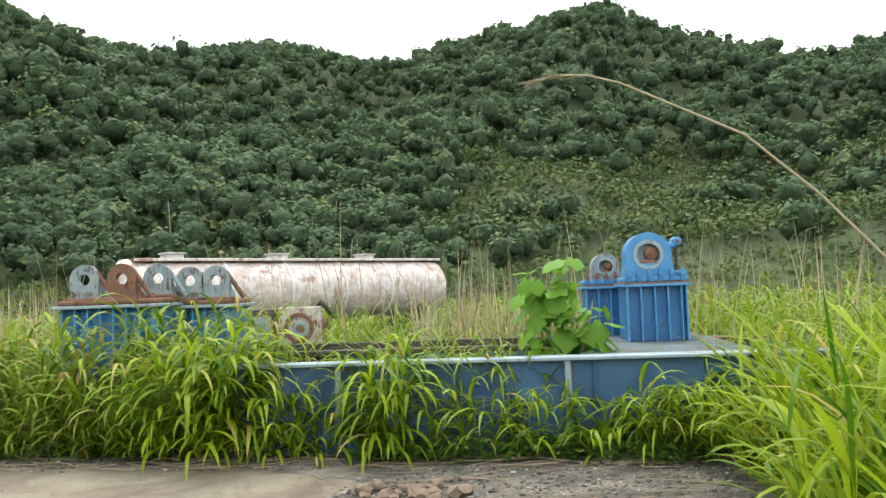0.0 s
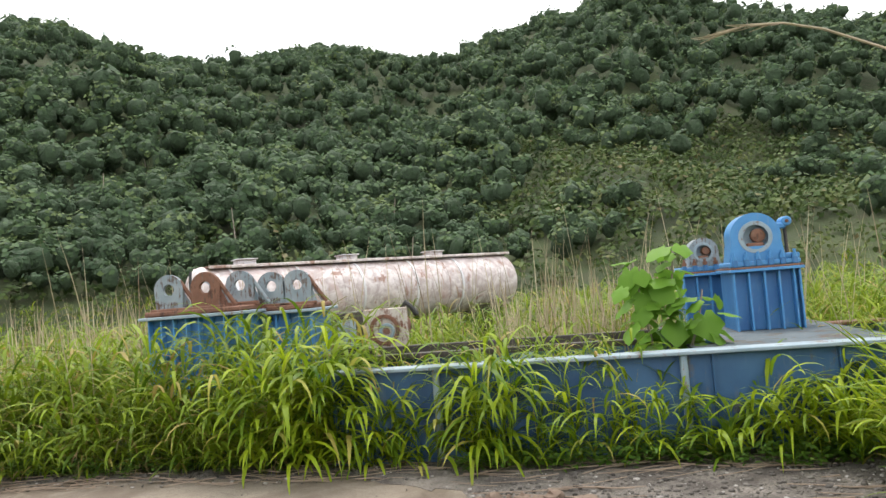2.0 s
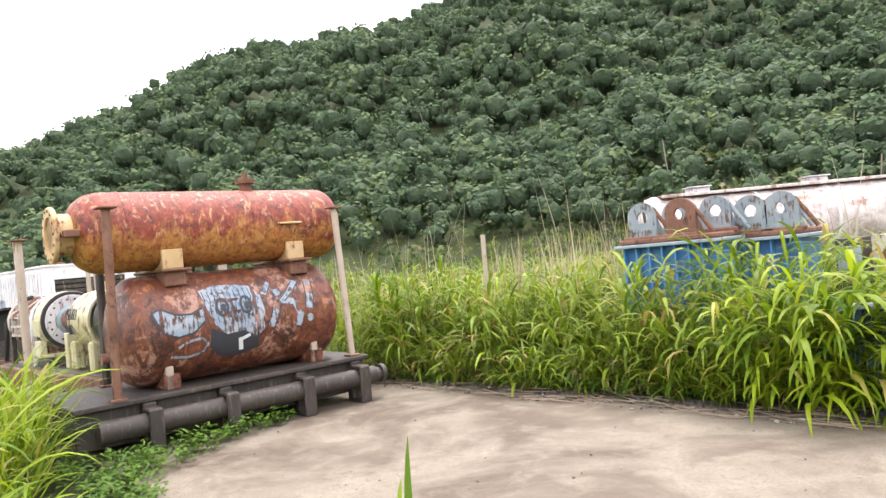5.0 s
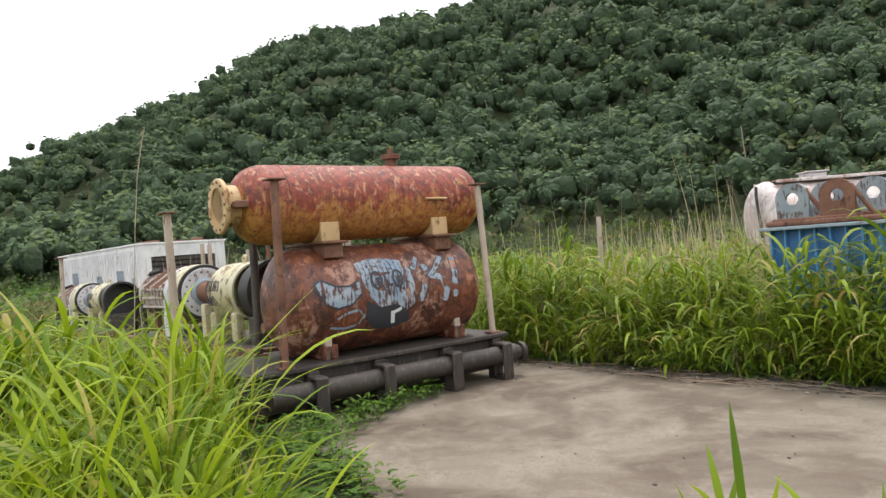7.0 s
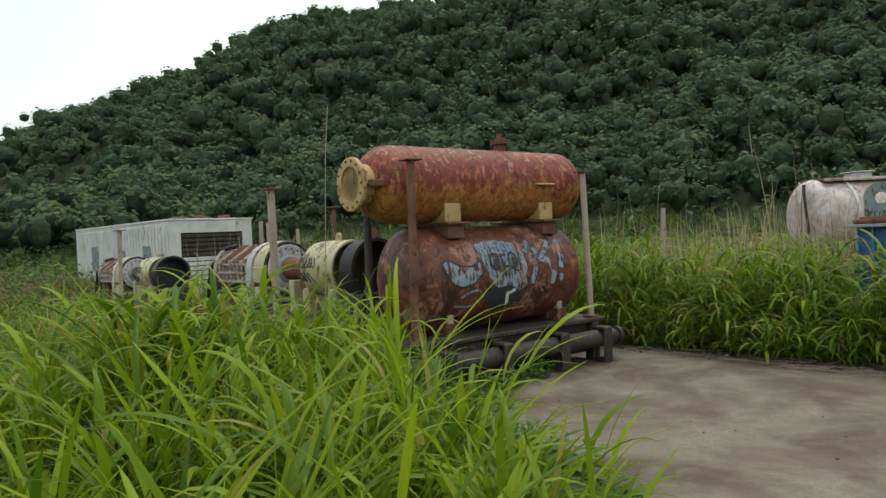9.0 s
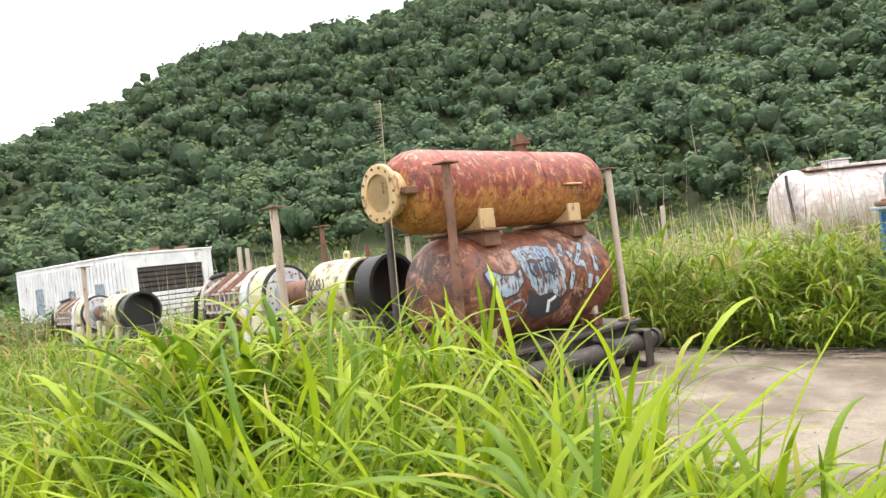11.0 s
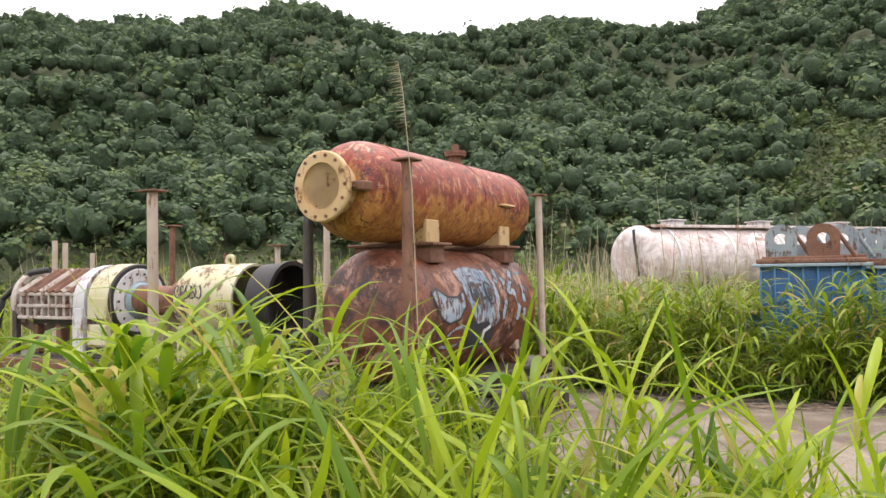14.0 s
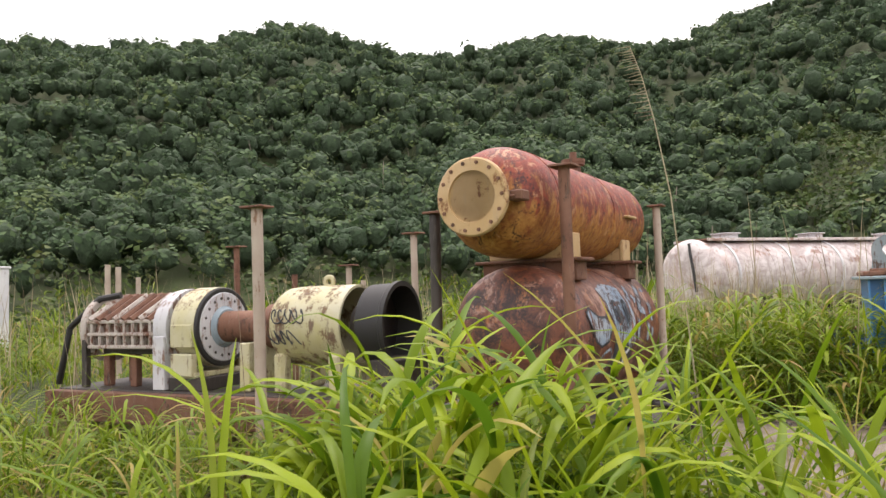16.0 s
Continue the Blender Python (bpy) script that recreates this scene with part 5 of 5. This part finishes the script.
grass("older_grass", in_area([(-9.2, -1.7), (-8.8, 1.8), (-5.0, 1.0), (-3.3, -0.2), (-3.0, -1.7), (-7.5, -2.1)], 8), (0.5, 1.05), 12, (0.2, 0.55), (0.007, 0.018), M_GRASS, "fine upright grass between the canes", False, 0.2, (-20, 75))
grass("tall_grass", in_area([(-10.4, -1.5), (-8.7, -1.5), (-8.7, 2.2), (-9.6, 2.6), (-9.8, 3.1), (-10.4, 3.0)], 5), (0.2, 0.6), 20, (0.45, 0.9), (0.018, 0.04), M_GRASS, "green grass beside the skid")
grass("lush_grass", in_area([(-8.3, -0.6), (-7.2, -0.4), (-7.0, 0.9), (-7.9, 1.5), (-8.5, 1.3)], 5), (0.95, 1.35), 20, (0.45, 0.85), (0.022, 0.048), M_GRASS_LUSH, "taller clumps of bright cane grass", True, 0.16, (-50, 10))
grass("lush_grass", in_area([(-7.9, -1.2), (-7.0, -1.1), (-7.0, 0.2), (-8.2, 0.4)], 4), (1.0, 1.3), 18, (0.45, 0.8), (0.026, 0.052), M_GRASS_LUSH, "upright clumps of broad bright grass", True, 0.14, (-30, 30))
grass("tall_grass", in_area([(-12.4, 0.4), (-9.6, 0.2), (-9.7, 2.5), (-12.0, 2.4)], 3.5), (0.3, 0.75), 20, (0.4, 0.8), (0.014, 0.034), M_GRASS, "loose clumps of grass before the machines")
grass("lush_grass", np.array([(-4.25, -0.9), (-4.3, -0.82), (-7.4, -0.6), (-7.5, -0.5), (-7.35, -0.45), (-8.0, -0.1), (-5.9, 0.2)]), (1.0, 1.4), 16, (0.5, 0.8), (0.03, 0.055), M_GRASS_LUSH, "tall broad-leaved shoots above the grass", True)
grass("lush_grass", clumps([(-7.85, -0.2), (-7.6, 0.05), (-7.35, 0.25)], 6, 0.16), (1.1, 1.45), 24, (0.4, 0.8), (0.03, 0.062), M_GRASS_LUSH, "tall clump of broad-leaved bright cane grass", True, 0.12, (-55, 30))
grass("lush_grass", clumps([(-2.3, 1.8), (-2.05, 1.65)], 3, 0.10), (0.45, 0.65), 9, (0.3, 0.55), (0.02, 0.04), M_GRASS_LUSH, "young bright tuft growing through the slab", True, 0.06, (10, 75))
grass("tall_grass", in_area([(-9.6, 1.1), (-8.6, 1.1), (-8.5, 2.3), (-9.6, 2.5)], 8), (0.7, 1.1), 22, (0.35, 0.75), (0.018, 0.04), M_GRASS, "waist-high grass at the end of the skid", False, 0.14, (-60, 40))
grass("tall_grass", clumps([(-5.9, 8.2), (-6.2, 8.6), (-5.6, 8.05)], 6, 0.18), (0.95, 1.35), 24, (0.4, 0.8), (0.02, 0.042), M_GRASS, "tall grass clump beside the blue stand", False, 0.14, (-70, 20))
# round the machines
grass("meadow_grass", in_area([(-24, -4), (-10.3, -3.4), (-10.0, 0.4), (-10.6, 2.0), (-15, 3.2), (-24, 4.0)], 6), (0.3, 0.85), 20, (0.4, 0.75), (0.012, 0.028), M_GRASS, "knee-high mixed green grass")
grass("meadow_grass", in_area([(-14.8, 0.5), (-9.8, 0.5), (-9.8, 3.2), (-14.8, 3.2)], 8), (0.2, 0.6), 20, (0.3, 0.6), (0.01, 0.022), M_GRASS, "low trampled grass before the machines")
grass("dead_grass", in_area([(-14.8, 0.8), (-9.7, 0.8), (-9.7, 3.2), (-14.8, 3.2)], 7), (0.1, 0.4), 12, (0.3, 0.6), (0.008, 0.02), M_THATCH, "brown trampled grass before the machines", False, 0.2, (-70, 20))
grass("meadow_grass", in_area([(-38, -6), (-24, -6), (-24, 7), (-38, 7)], 2.4), (0.4, 1.0), 18, (0.5, 0.9), (0.02, 0.04), M_GRASS_DARK, "rough brownish grass")
grass("meadow_grass", in_area([(-27, 5.4), (-9.6, 4.6), (-9.4, 13), (-27, 14)], 3), (0.3, 0.9), 18, (0.4, 0.8), (0.014, 0.03), M_GRASS, "rough grass behind the machines")
# the field behind
grass("field_grass", in_area([(-9.6, 6.3), (-8.6, 6.3), (-8.6, 8), (-9, 9.2), (-2.6, 10.4), (5, 11.2), (8, 15), (-14, 15)], 7), (0.7, 1.35), 20, (0.4, 0.85), (0.016, 0.032), M_GRASS, "waist-high field grass")
grass("field_grass", in_area([(-34, 13), (-14, 13), (10, 13), (26, 8), (40, 24), (22, 40), (-24, 42), (-44, 24)], 0.9), (0.5, 1.3), 12, (0.7, 1.2), (0.04, 0.08), M_GRASS, "rough field grass up to the hill foot")
# low weeds in front of the frame and round the skid
def weeds(name, pts, label):
    n, k = len(pts), 14
    ang, r = rng.uniform(0, 2 * np.pi, (n, k)), 0.11 * np.sqrt(rng.random((n, k)))
    hz = rng.uniform(0.03, 0.2, (n, k)) * rng.uniform(0.5, 1.2, (n, 1))
    base = np.stack((pts[:, :1] + r * np.sin(ang), pts[:, 1:] + r * np.cos(ang), hz), -1).reshape(-1, 3)
    m = n * k
    v, q, per = ribbons(base, rng.uniform(0, 2 * np.pi, m), rng.uniform(10, 60, m), rng.uniform(-40, 10, m), rng.uniform(0.04, 0.11, m), rng.uniform(0.02, 0.045, m), 3)
    return np_object(name, v.reshape(-1, 3), q, M_WEED, label, "weeds")


weeds("low_weeds", in_area([(-0.6, 6.45), (1.5, 6.5), (3.0, 6.2), (3.0, 7.0), (-0.6, 6.98)], 110), "low bright weeds at the foot of the frame")
weeds("low_weeds", in_area([(-9, 6.75), (-1.0, 6.8), (-1.0, 7.2), (-9, 7.2)], 45), "low weeds along the slab edge")
weeds("low_weeds", in_area([(-7.65, 2.5), (-6.6, 2.6), (-7.1, 3.6), (-7.3, 4.6), (-7.6, 4.6)], 70), "low weeds beside the skid runner")
weeds("low_weeds", in_area([(-8.6, 1.6), (-6.8, 2.0), (-5.2, 1.8), (-5.0, 2.1), (-6.9, 2.6), (-8.6, 2.6)], 60), "low weeds at the slab corner")


weeds("low_weeds", in_area([(-9.5, -3.6), (3.4, -3.6), (3.4, 0.6), (0.2, 0.3), (-2.0, 0.85), (-4.2, 1.6), (-9.5, 1.6)], 26), "trodden low weeds along the trail")


# dry seed stalks standing above the grass
def stalks(name, pts, height, lean, width, label):
    n = len(pts)
    base = np.stack((pts[:, 0], pts[:, 1], terrain(pts[:, 0], pts[:, 1])), -1)
    e = rng.uniform(90 - lean, 90, n)
    v, q, per = ribbons(base, rng.uniform(0, 2 * np.pi, n), e, e - rng.uniform(2, 18, n), rng.uniform(*height, n), np.full(n, width), 7, False, 1.6)
    return np_object(name, v.reshape(-1, 3), q, M_STRAW, label, "dry grass")


stalks("dry_stalks", in_area([(-9.5, 10.2), (-5.2, 10.2), (-6, 14), (-11, 14)], 26), (1.0, 2.3), 14, 0.02, "thick stand of dry straw-coloured stalks")
stalks("dry_stalks", in_area([(-0.6, 9.9), (1.9, 9.9), (2.4, 13), (-0.8, 13)], 40), (1.0, 2.2), 18, 0.018, "thick stand of dry straw-coloured stalks")
stalks("dry_stalks", in_area([(-24, 5), (-9.5, 5), (-8.5, 12), (-26, 14)], 3), (1.2, 2.5), 15, 0.016, "scattered dry stalks")
stalks("dry_stalks", in_area([(-9, 9), (9, 9), (12, 17), (-10, 17)], 1.5), (1.8, 3.2), 12, 0.02, "tall single dry stalks")
stalks("dry_stalks", in_area([(-8.6, 7.3), (-4.5, 7.3), (-4.5, 9.0), (-8.6, 9.0)], 1.6), (2.0, 3.3), 14, 0.013, "tall thin dry stalks beyond the slab")
stalks("dry_stalks", in_area([(-13, 0), (-8.9, 0), (-8.9, 2.2), (-13, 3)], 1.0), (1.2, 2.2), 12, 0.008, "single dry stalks by the skid")
stalks("dry_stalks", in_area([(3, 4), (7, 4), (8, 9), (3.2, 9)], 2.2), (1.4, 2.5), 14, 0.010, "dry stalks over the bright grass")


def seed_stem(name, pts, r, label):
    t = thing(name, pose(*pts[0]), label, "grass stem")
    o = Vector(pts[0])
    local = [Vector(p) - o for p in pts]
    part("stem", tube(local, r, 7, None, 0.45), M_STRAW, t)
    tip = bmesh.new()
    for k in range(26):
        f = k / 25
        i = len(local) - 3 + min(1, int(f * 2))
        p = local[i].lerp(local[i + 1], (f * 2) % 1.0 if f < 1 else 1.0)
        join_into(tip, rod(p, p + Vector((-0.05 - 0.02 * (k % 3), 0.012 * ((k % 5) - 2), -0.012 + 0.006 * (k % 4))), 0.0028, 5, None, 0.001))
    part("seed_head", tip, M_STRAW, t)


seed_stem("arching_seed_stem", [(2.95, 2.55, 0.0), (2.82, 2.52, 0.9), (2.66, 2.5, 1.5), (2.52, 2.5, 1.79), (2.28, 2.5, 2.06), (2.0, 2.5, 2.32), (1.74, 2.5, 2.45), (1.5, 2.5, 2.57), (1.37, 2.5, 2.61), (1.25, 2.5, 2.62), (1.13, 2.5, 2.59)], 0.0075, "long pale arching grass stem with a seed head")
seed_stem("leaning_seed_stem", [(-6.7, 0.85, 0.0), (-6.78, 0.95, 1.2), (-6.86, 1.05, 2.1), (-6.93, 1.12, 2.5), (-6.99, 1.19, 2.75), (-7.05, 1.25, 2.93)], 0.0042, "thin pale stem leaning beside the vessels")


def broadleaf():
    t = thing("broadleaf_sapling", pose(1.55, 7.8, 0.02), "young sapling with large heart-shaped green leaves", "plant")
    stems = [((0, 0, 0), (0.03, 0, 0.8), (0.1, -0.02, 1.5), (0.16, 0, 2.0)), ((0, 0, 0), (-0.12, 0.02, 0.8), (-0.22, 0, 1.4), (-0.28, 0, 1.85)), ((0, 0, 0), (0.2, 0.05, 0.7), (0.36, 0, 1.2), (0.42, 0, 1.5))]
    for s in stems:
        part("stem", tube(s, 0.022, 8, None, 0.4), M_BARK, t)
    leaf = bmesh.new()
    rim = []
    for k in range(16):
        a = 2 * math.pi * k / 16
        r = 0.5 * (1 + 0.28 * math.cos(a)) * (0.62 if k == 8 else 1) * (1 + 0.13 * math.cos(5 * a))
        rim.append(leaf.verts.new((r * math.sin(a) * 0.95, 0.36 + r * math.cos(a), -0.16 * (r * math.sin(a)) ** 2 - 0.25 * max(0, r * math.cos(a)) ** 2 + 0.03 * math.sin(5 * a))))
    mid = leaf.verts.new((0, 0.36, 0.05))
    for k in range(16):
        leaf.faces.new((mid, rim[k], rim[(k + 1) % 16]))
    me = mesh_of("leaf", leaf, M_BROAD, 60)
    r2 = random.Random(5)
    for k in range(96):
        s = stems[k % 3]
        f = r2.uniform(0.9, 3.0)
        i = min(2, int(f))
        p = Vector(s[i]).lerp(Vector(s[i + 1]), f - i)
        az = r2.uniform(0, 360)
        size = r2.uniform(0.12, 0.34)
        reach = r2.uniform(0.03, 0.22)
        q = p + Vector((math.sin(radians(az)) * reach, math.cos(radians(az)) * reach, 0.03))
        ob = new("leaf", me)
        ob.parent = t
        ob.matrix_local = Matrix.LocRotScale(q, Euler((radians(r2.uniform(-75, 5)), radians(r2.uniform(-30, 30)), radians(-az))), (size, size, size))


broadleaf()

# ---- wooded hillsides ----
def crown_templates(count, leaves, size):
    out = []
    for _ in range(count):
        d = rng.normal(size=(leaves, 3))
        d[:, 2] = np.where((d[:, 2] < 0) & (rng.random(leaves) < 0.6), -d[:, 2], d[:, 2] * 0.8)
        d /= np.linalg.norm(d, axis=1, keepdims=True)
        lobes = rng.normal(size=(9, 3))
        lobes[:, 2] = np.abs(lobes[:, 2])
        lobes /= np.linalg.norm(lobes, axis=1, keepdims=True)
        r = 0.72 + 0.34 * np.max(np.clip(d @ lobes.T, 0, 1) ** 6, axis=1) + rng.uniform(-0.16, 0.26, leaves)
        c = d * r[:, None]
        nrm = d + rng.normal(0, 0.34, (leaves, 3)) + np.array((0, 0, 0.3))
        nrm /= np.linalg.norm(nrm, axis=1, keepdims=True)
        a = np.cross(nrm, rng.normal(size=(leaves, 3)))
        a /= np.linalg.norm(a, axis=1, keepdims=True)
        b = np.cross(nrm, a)
        s = size * rng.uniform(0.6, 1.4, (leaves, 1))
        out.append(np.stack((c - a * s, c - b * s * 0.7, c + a * s, c + b * s * 0.7 - nrm * s * 0.3), 1))
    return np.array(out)


def crowns(name, pos, radius, material, label, category, leaves=90, size=0.2, tall=0.9, body=None):
    """Tree crowns: a lumpy mass of foliage with loose leaf clumps standing out of it."""
    temps = crown_templates(10, leaves, size)
    n = len(pos)
    pick = rng.integers(0, 10, n)
    yaw = rng.uniform(0, 2 * np.pi, n)
    c, s = np.cos(yaw)[:, None, None], np.sin(yaw)[:, None, None]
    t = temps[pick]
    stretch = rng.uniform(0.8, 1.25, n) * tall
    v = np.stack((t[..., 0] * c - t[..., 1] * s, t[..., 0] * s + t[..., 1] * c, t[..., 2] * stretch[:, None, None]), -1)
    away = np.column_stack((pos[:, :2] - CENTRE, np.zeros(n)))
    away /= np.linalg.norm(away, axis=1, keepdims=True)
    facing = (v.mean(2) * away[:, None, :]).sum(-1) < 0.35
    v = (v * radius[:, None, None, None] + pos[:, None, None, :])[facing].reshape(-1, 3)
    np_object(name, v, np.arange(len(v)).reshape(-1, 4), material, label, category, "stuff", False)
    if body is not None:
        ico = bmesh.new()
        bmesh.ops.create_icosphere(ico, subdivisions=1, radius=1.0)
        iv = np.array([p.co[:] for p in ico.verts])
        it = np.array([[p.index for p in f.verts] for f in ico.faces])
        ico.free()
        k = len(iv)
        jig = 0.5 + 0.45 * rng.random((n, k, 1))
        deep = np.where(iv[:, 2:] < 0, 1.9, 1.0)
        cv = iv[None] * jig * radius[:, None, None] * np.concatenate((np.ones((n, 1, 2)), stretch[:, None, None]), -1)
        cv[..., 2:] *= deep[None]
        ct = (it[None] + np.arange(n)[:, None, None] * k).reshape(-1, 3)
        np_object(name + "_mass", (cv + pos[:, None, :]).reshape(-1, 3), ct, body, "leafy mass of " + label, category, "stuff", False)


def polar_points(az0, az1, r0, r1, spacing):
    out = []
    r = r0
    while r < r1:
        n = max(1, int(radians(az1 - az0) * r / spacing))
        a = np.radians(az0 + (np.arange(n) + rng.uniform(0, 1, n)) * (az1 - az0) / n)
        rr = r + rng.uniform(-0.6, 0.6, n) * spacing
        out.append(np.stack((CENTRE[0] + rr * np.sin(a), CENTRE[1] + rr * np.cos(a)), -1))
        r += spacing
    return np.concatenate(out)


wood = np.concatenate((polar_points(-98, 52, 49, 92, 2.0), polar_points(-98, 52, 92, 168, 2.75)))
rel = wood - CENTRE
w_r, w_az = np.hypot(*rel.T), np.degrees(np.arctan2(rel[:, 0], rel[:, 1]))
meadow = (w_az > -1) & (w_r < 84 + 6 * np.sin(w_az * 0.5))
keep_wood = ~meadow | (rng.random(len(wood)) < 0.12)
wood, w_r = wood[keep_wood], w_r[keep_wood]
rad = rng.uniform(0.9, 2.5, len(wood)) * (1 + 0.25 * rough_field(wood[:, 0], wood[:, 1], 7.0))
rad = np.clip(rad, 0.8, np.interp(w_r, [50, 80, 120], [1.5, 2.1, 3.0]))
zt = terrain(wood[:, 0], wood[:, 1]) + rad * 0.95 + 0.25 + rng.uniform(-0.2, 1.0, len(wood)) * np.interp(w_r, [50, 90, 135, 160], [0.8, 2.4, 1.6, 0.5]) - np.clip(w_r - 145, 0, 12) * 0.12
lobes = 3
swing = rng.normal(size=(len(wood), lobes, 3)) * np.array((0.62, 0.62, 0.42))
swing[:, 0] *= 0.3
swing[..., 2] = np.minimum(swing[..., 2], 0.12) - 0.1
lobe_r = rad[:, None] * rng.uniform(0.4, 0.8, (len(wood), lobes))
lobe_pos = np.column_stack((wood, zt))[:, None, :] + swing * rad[:, None, None]
crowns("forest", lobe_pos.reshape(-1, 3), lobe_r.ravel(), M_FOREST, "dense dark green forest on the hillside", "forest", 36, 0.21, 0.8, M_CROWN)
scrub = polar_points(-98, 52, 22, 60, 2.0)
scrub = free_ground(scrub[rng.random(len(scrub)) < 0.75])
scrub = np.concatenate((scrub, polar_points(-4, 50, 58, 92, 1.6)))
srad = rng.uniform(0.5, 1.3, len(scrub))
rs = np.hypot(*(scrub - CENTRE).T)
srad *= np.clip(0.35 + (rs - 22) / 34, 0.35, 1.3)
crowns("scrub", np.column_stack((scrub, terrain(scrub[:, 0], scrub[:, 1]) + srad * 0.35)), srad, M_SHRUB, "mixed green scrub at the hill foot", "scrub", 80, 0.16)
low = polar_points(-98, -64, 27, 50, 1.5)
low_r = rng.uniform(0.5, 1.0, len(low))
crowns("hillfoot_scrub", np.column_stack((low, terrain(low[:, 0], low[:, 1]) + low_r * 0.3)), low_r, M_WEED, "bright green scrub at the foot of the hill", "scrub", 80, 0.13)
bush = in_area([(-33, -2), (-19, -1.5), (-18.5, 2.0), (-25, 5.5), (-34, 6)], 0.45)
brad = rng.uniform(0.5, 0.95, len(bush))
crowns("bramble", np.column_stack((bush, terrain(bush[:, 0], bush[:, 1]) + brad * 0.6)), brad, M_BRAMBLE, "brownish green bramble bushes beside the machines", "bush", 260, 0.07)


def pale_trunks():
    bm = bmesh.new()
    r3 = random.Random(3)
    for k in range(60):
        p = wood[r3.randrange(len(wood))]
        z = float(terrain(*p))
        h = r3.uniform(2.2, 4.2)
        rod((p[0], p[1], z), (p[0] + r3.uniform(-0.5, 0.5), p[1] + r3.uniform(-0.5, 0.5), z + h), 0.06, 5, bm, 0.03)
    single("pale_trunks", bm, M_BARK, Matrix(), "slender pale trunks showing between the crowns", "tree trunks", "", "stuff")


pale_trunks()

# ---- litter on the slab ----
def stones(name, pts, size, material, label):
    ico = bmesh.new()
    bmesh.ops.create_icosphere(ico, subdivisions=1, radius=1.0)
    iv = np.array([p.co[:] for p in ico.verts])
    it = np.array([[p.index for p in f.verts] for f in ico.faces])
    ico.free()
    n, k = len(pts), len(iv)
    sz = size[0] + (size[1] - size[0]) * rng.random(n) ** 3
    sc = sz[:, None, None] * np.stack((rng.uniform(0.7, 1.5, n), rng.uniform(0.7, 1.3, n), rng.uniform(0.3, 0.8, n)), -1)[:, None, :]
    v = iv[None] * (0.75 + 0.5 * rng.random((n, k, 1))) * sc
    v += np.column_stack((pts, 0.006 + 0.25 * sz))[:, None, :]
    np_object(name, v.reshape(-1, 3), (it[None] + np.arange(n)[:, None, None] * k).reshape(-1, 3), material, label, "gravel", "stuff", False)


M_GRAVEL = leafy("mixed_gravel", (0.045, 0.04, 0.035), (0.17, 0.155, 0.135), (0.36, 0.34, 0.31), 0.12, 0.0, 0.9)
stones("gravel", in_area([(-0.5, 4.4), (1.3, 3.9), (2.8, 3.8), (3.0, 6.5), (-0.4, 6.4), (-0.6, 5.2)], 420), (0.005, 0.026), M_GRAVEL, "loose dark and pale gravel over the slab")
stones("gravel", in_area([(-8.2, 6.5), (-0.4, 6.3), (-0.4, 6.95), (-8.2, 6.95)], 130), (0.005, 0.03), M_GRAVEL, "loose gravel and leaf litter along the edge")
stones("gravel", in_area([(-8, 3), (2.5, 1.2), (2.5, 6.5), (-7.5, 6.6)], 5), (0.003, 0.014), M_GRAVEL, "scattered small stones on the slab")


def twigs():
    bm = bmesh.new()
    r4 = random.Random(9)
    for k in range(230):
        edge = k < 150
        x, y = (r4.uniform(-7.8, 2.6), r4.uniform(6.35, 6.95)) if edge else (r4.uniform(-0.8, 2.8), r4.uniform(4.0, 6.5))
        a, l = r4.uniform(-0.5, 0.5) + (math.pi if k % 2 else 0), r4.uniform(0.12, 0.8)
        pts = [(x + math.cos(a) * l * f + r4.uniform(-0.02, 0.02), y + math.sin(a) * l * f + r4.uniform(-0.02, 0.02), 0.018 + r4.uniform(0, 0.02)) for f in (0, 0.33, 0.66, 1)]
        tube(pts, r4.uniform(0.003, 0.009), 5, bm, 0.5)
    single("twigs", bm, M_STICK, Matrix(), "dead twigs and stalks strewn on the slab", "twigs", "", "stuff")


twigs()


def rubble():
    r5 = random.Random(11)
    for k in range(34):
        bm = bmesh.new()
        bmesh.ops.create_icosphere(bm, subdivisions=2, radius=1.0)
        s = r5.uniform(0.025, 0.085)
        for v in bm.verts:
            v.co *= 0.8 + 0.45 * noise.noise(v.co * 1.7 + Vector((k * 3.1, 0, 0)))
            v.co = Vector((v.co.x * s * 1.3, v.co.y * s, v.co.z * s * 0.75))
        a, d = r5.uniform(0, 6.28), 0.42 * r5.random() ** 0.6
        single("rubble_stone", bm, M_STONE, pose(0.15 + d * math.cos(a) * 1.1, 5.45 + d * math.sin(a) * 0.7, 0.01 + s * 0.45, 0, 0, r5.uniform(0, 360)), "broken brownish stone in a small rubble heap", "stone", "rubble heap", "", 50)


rubble()
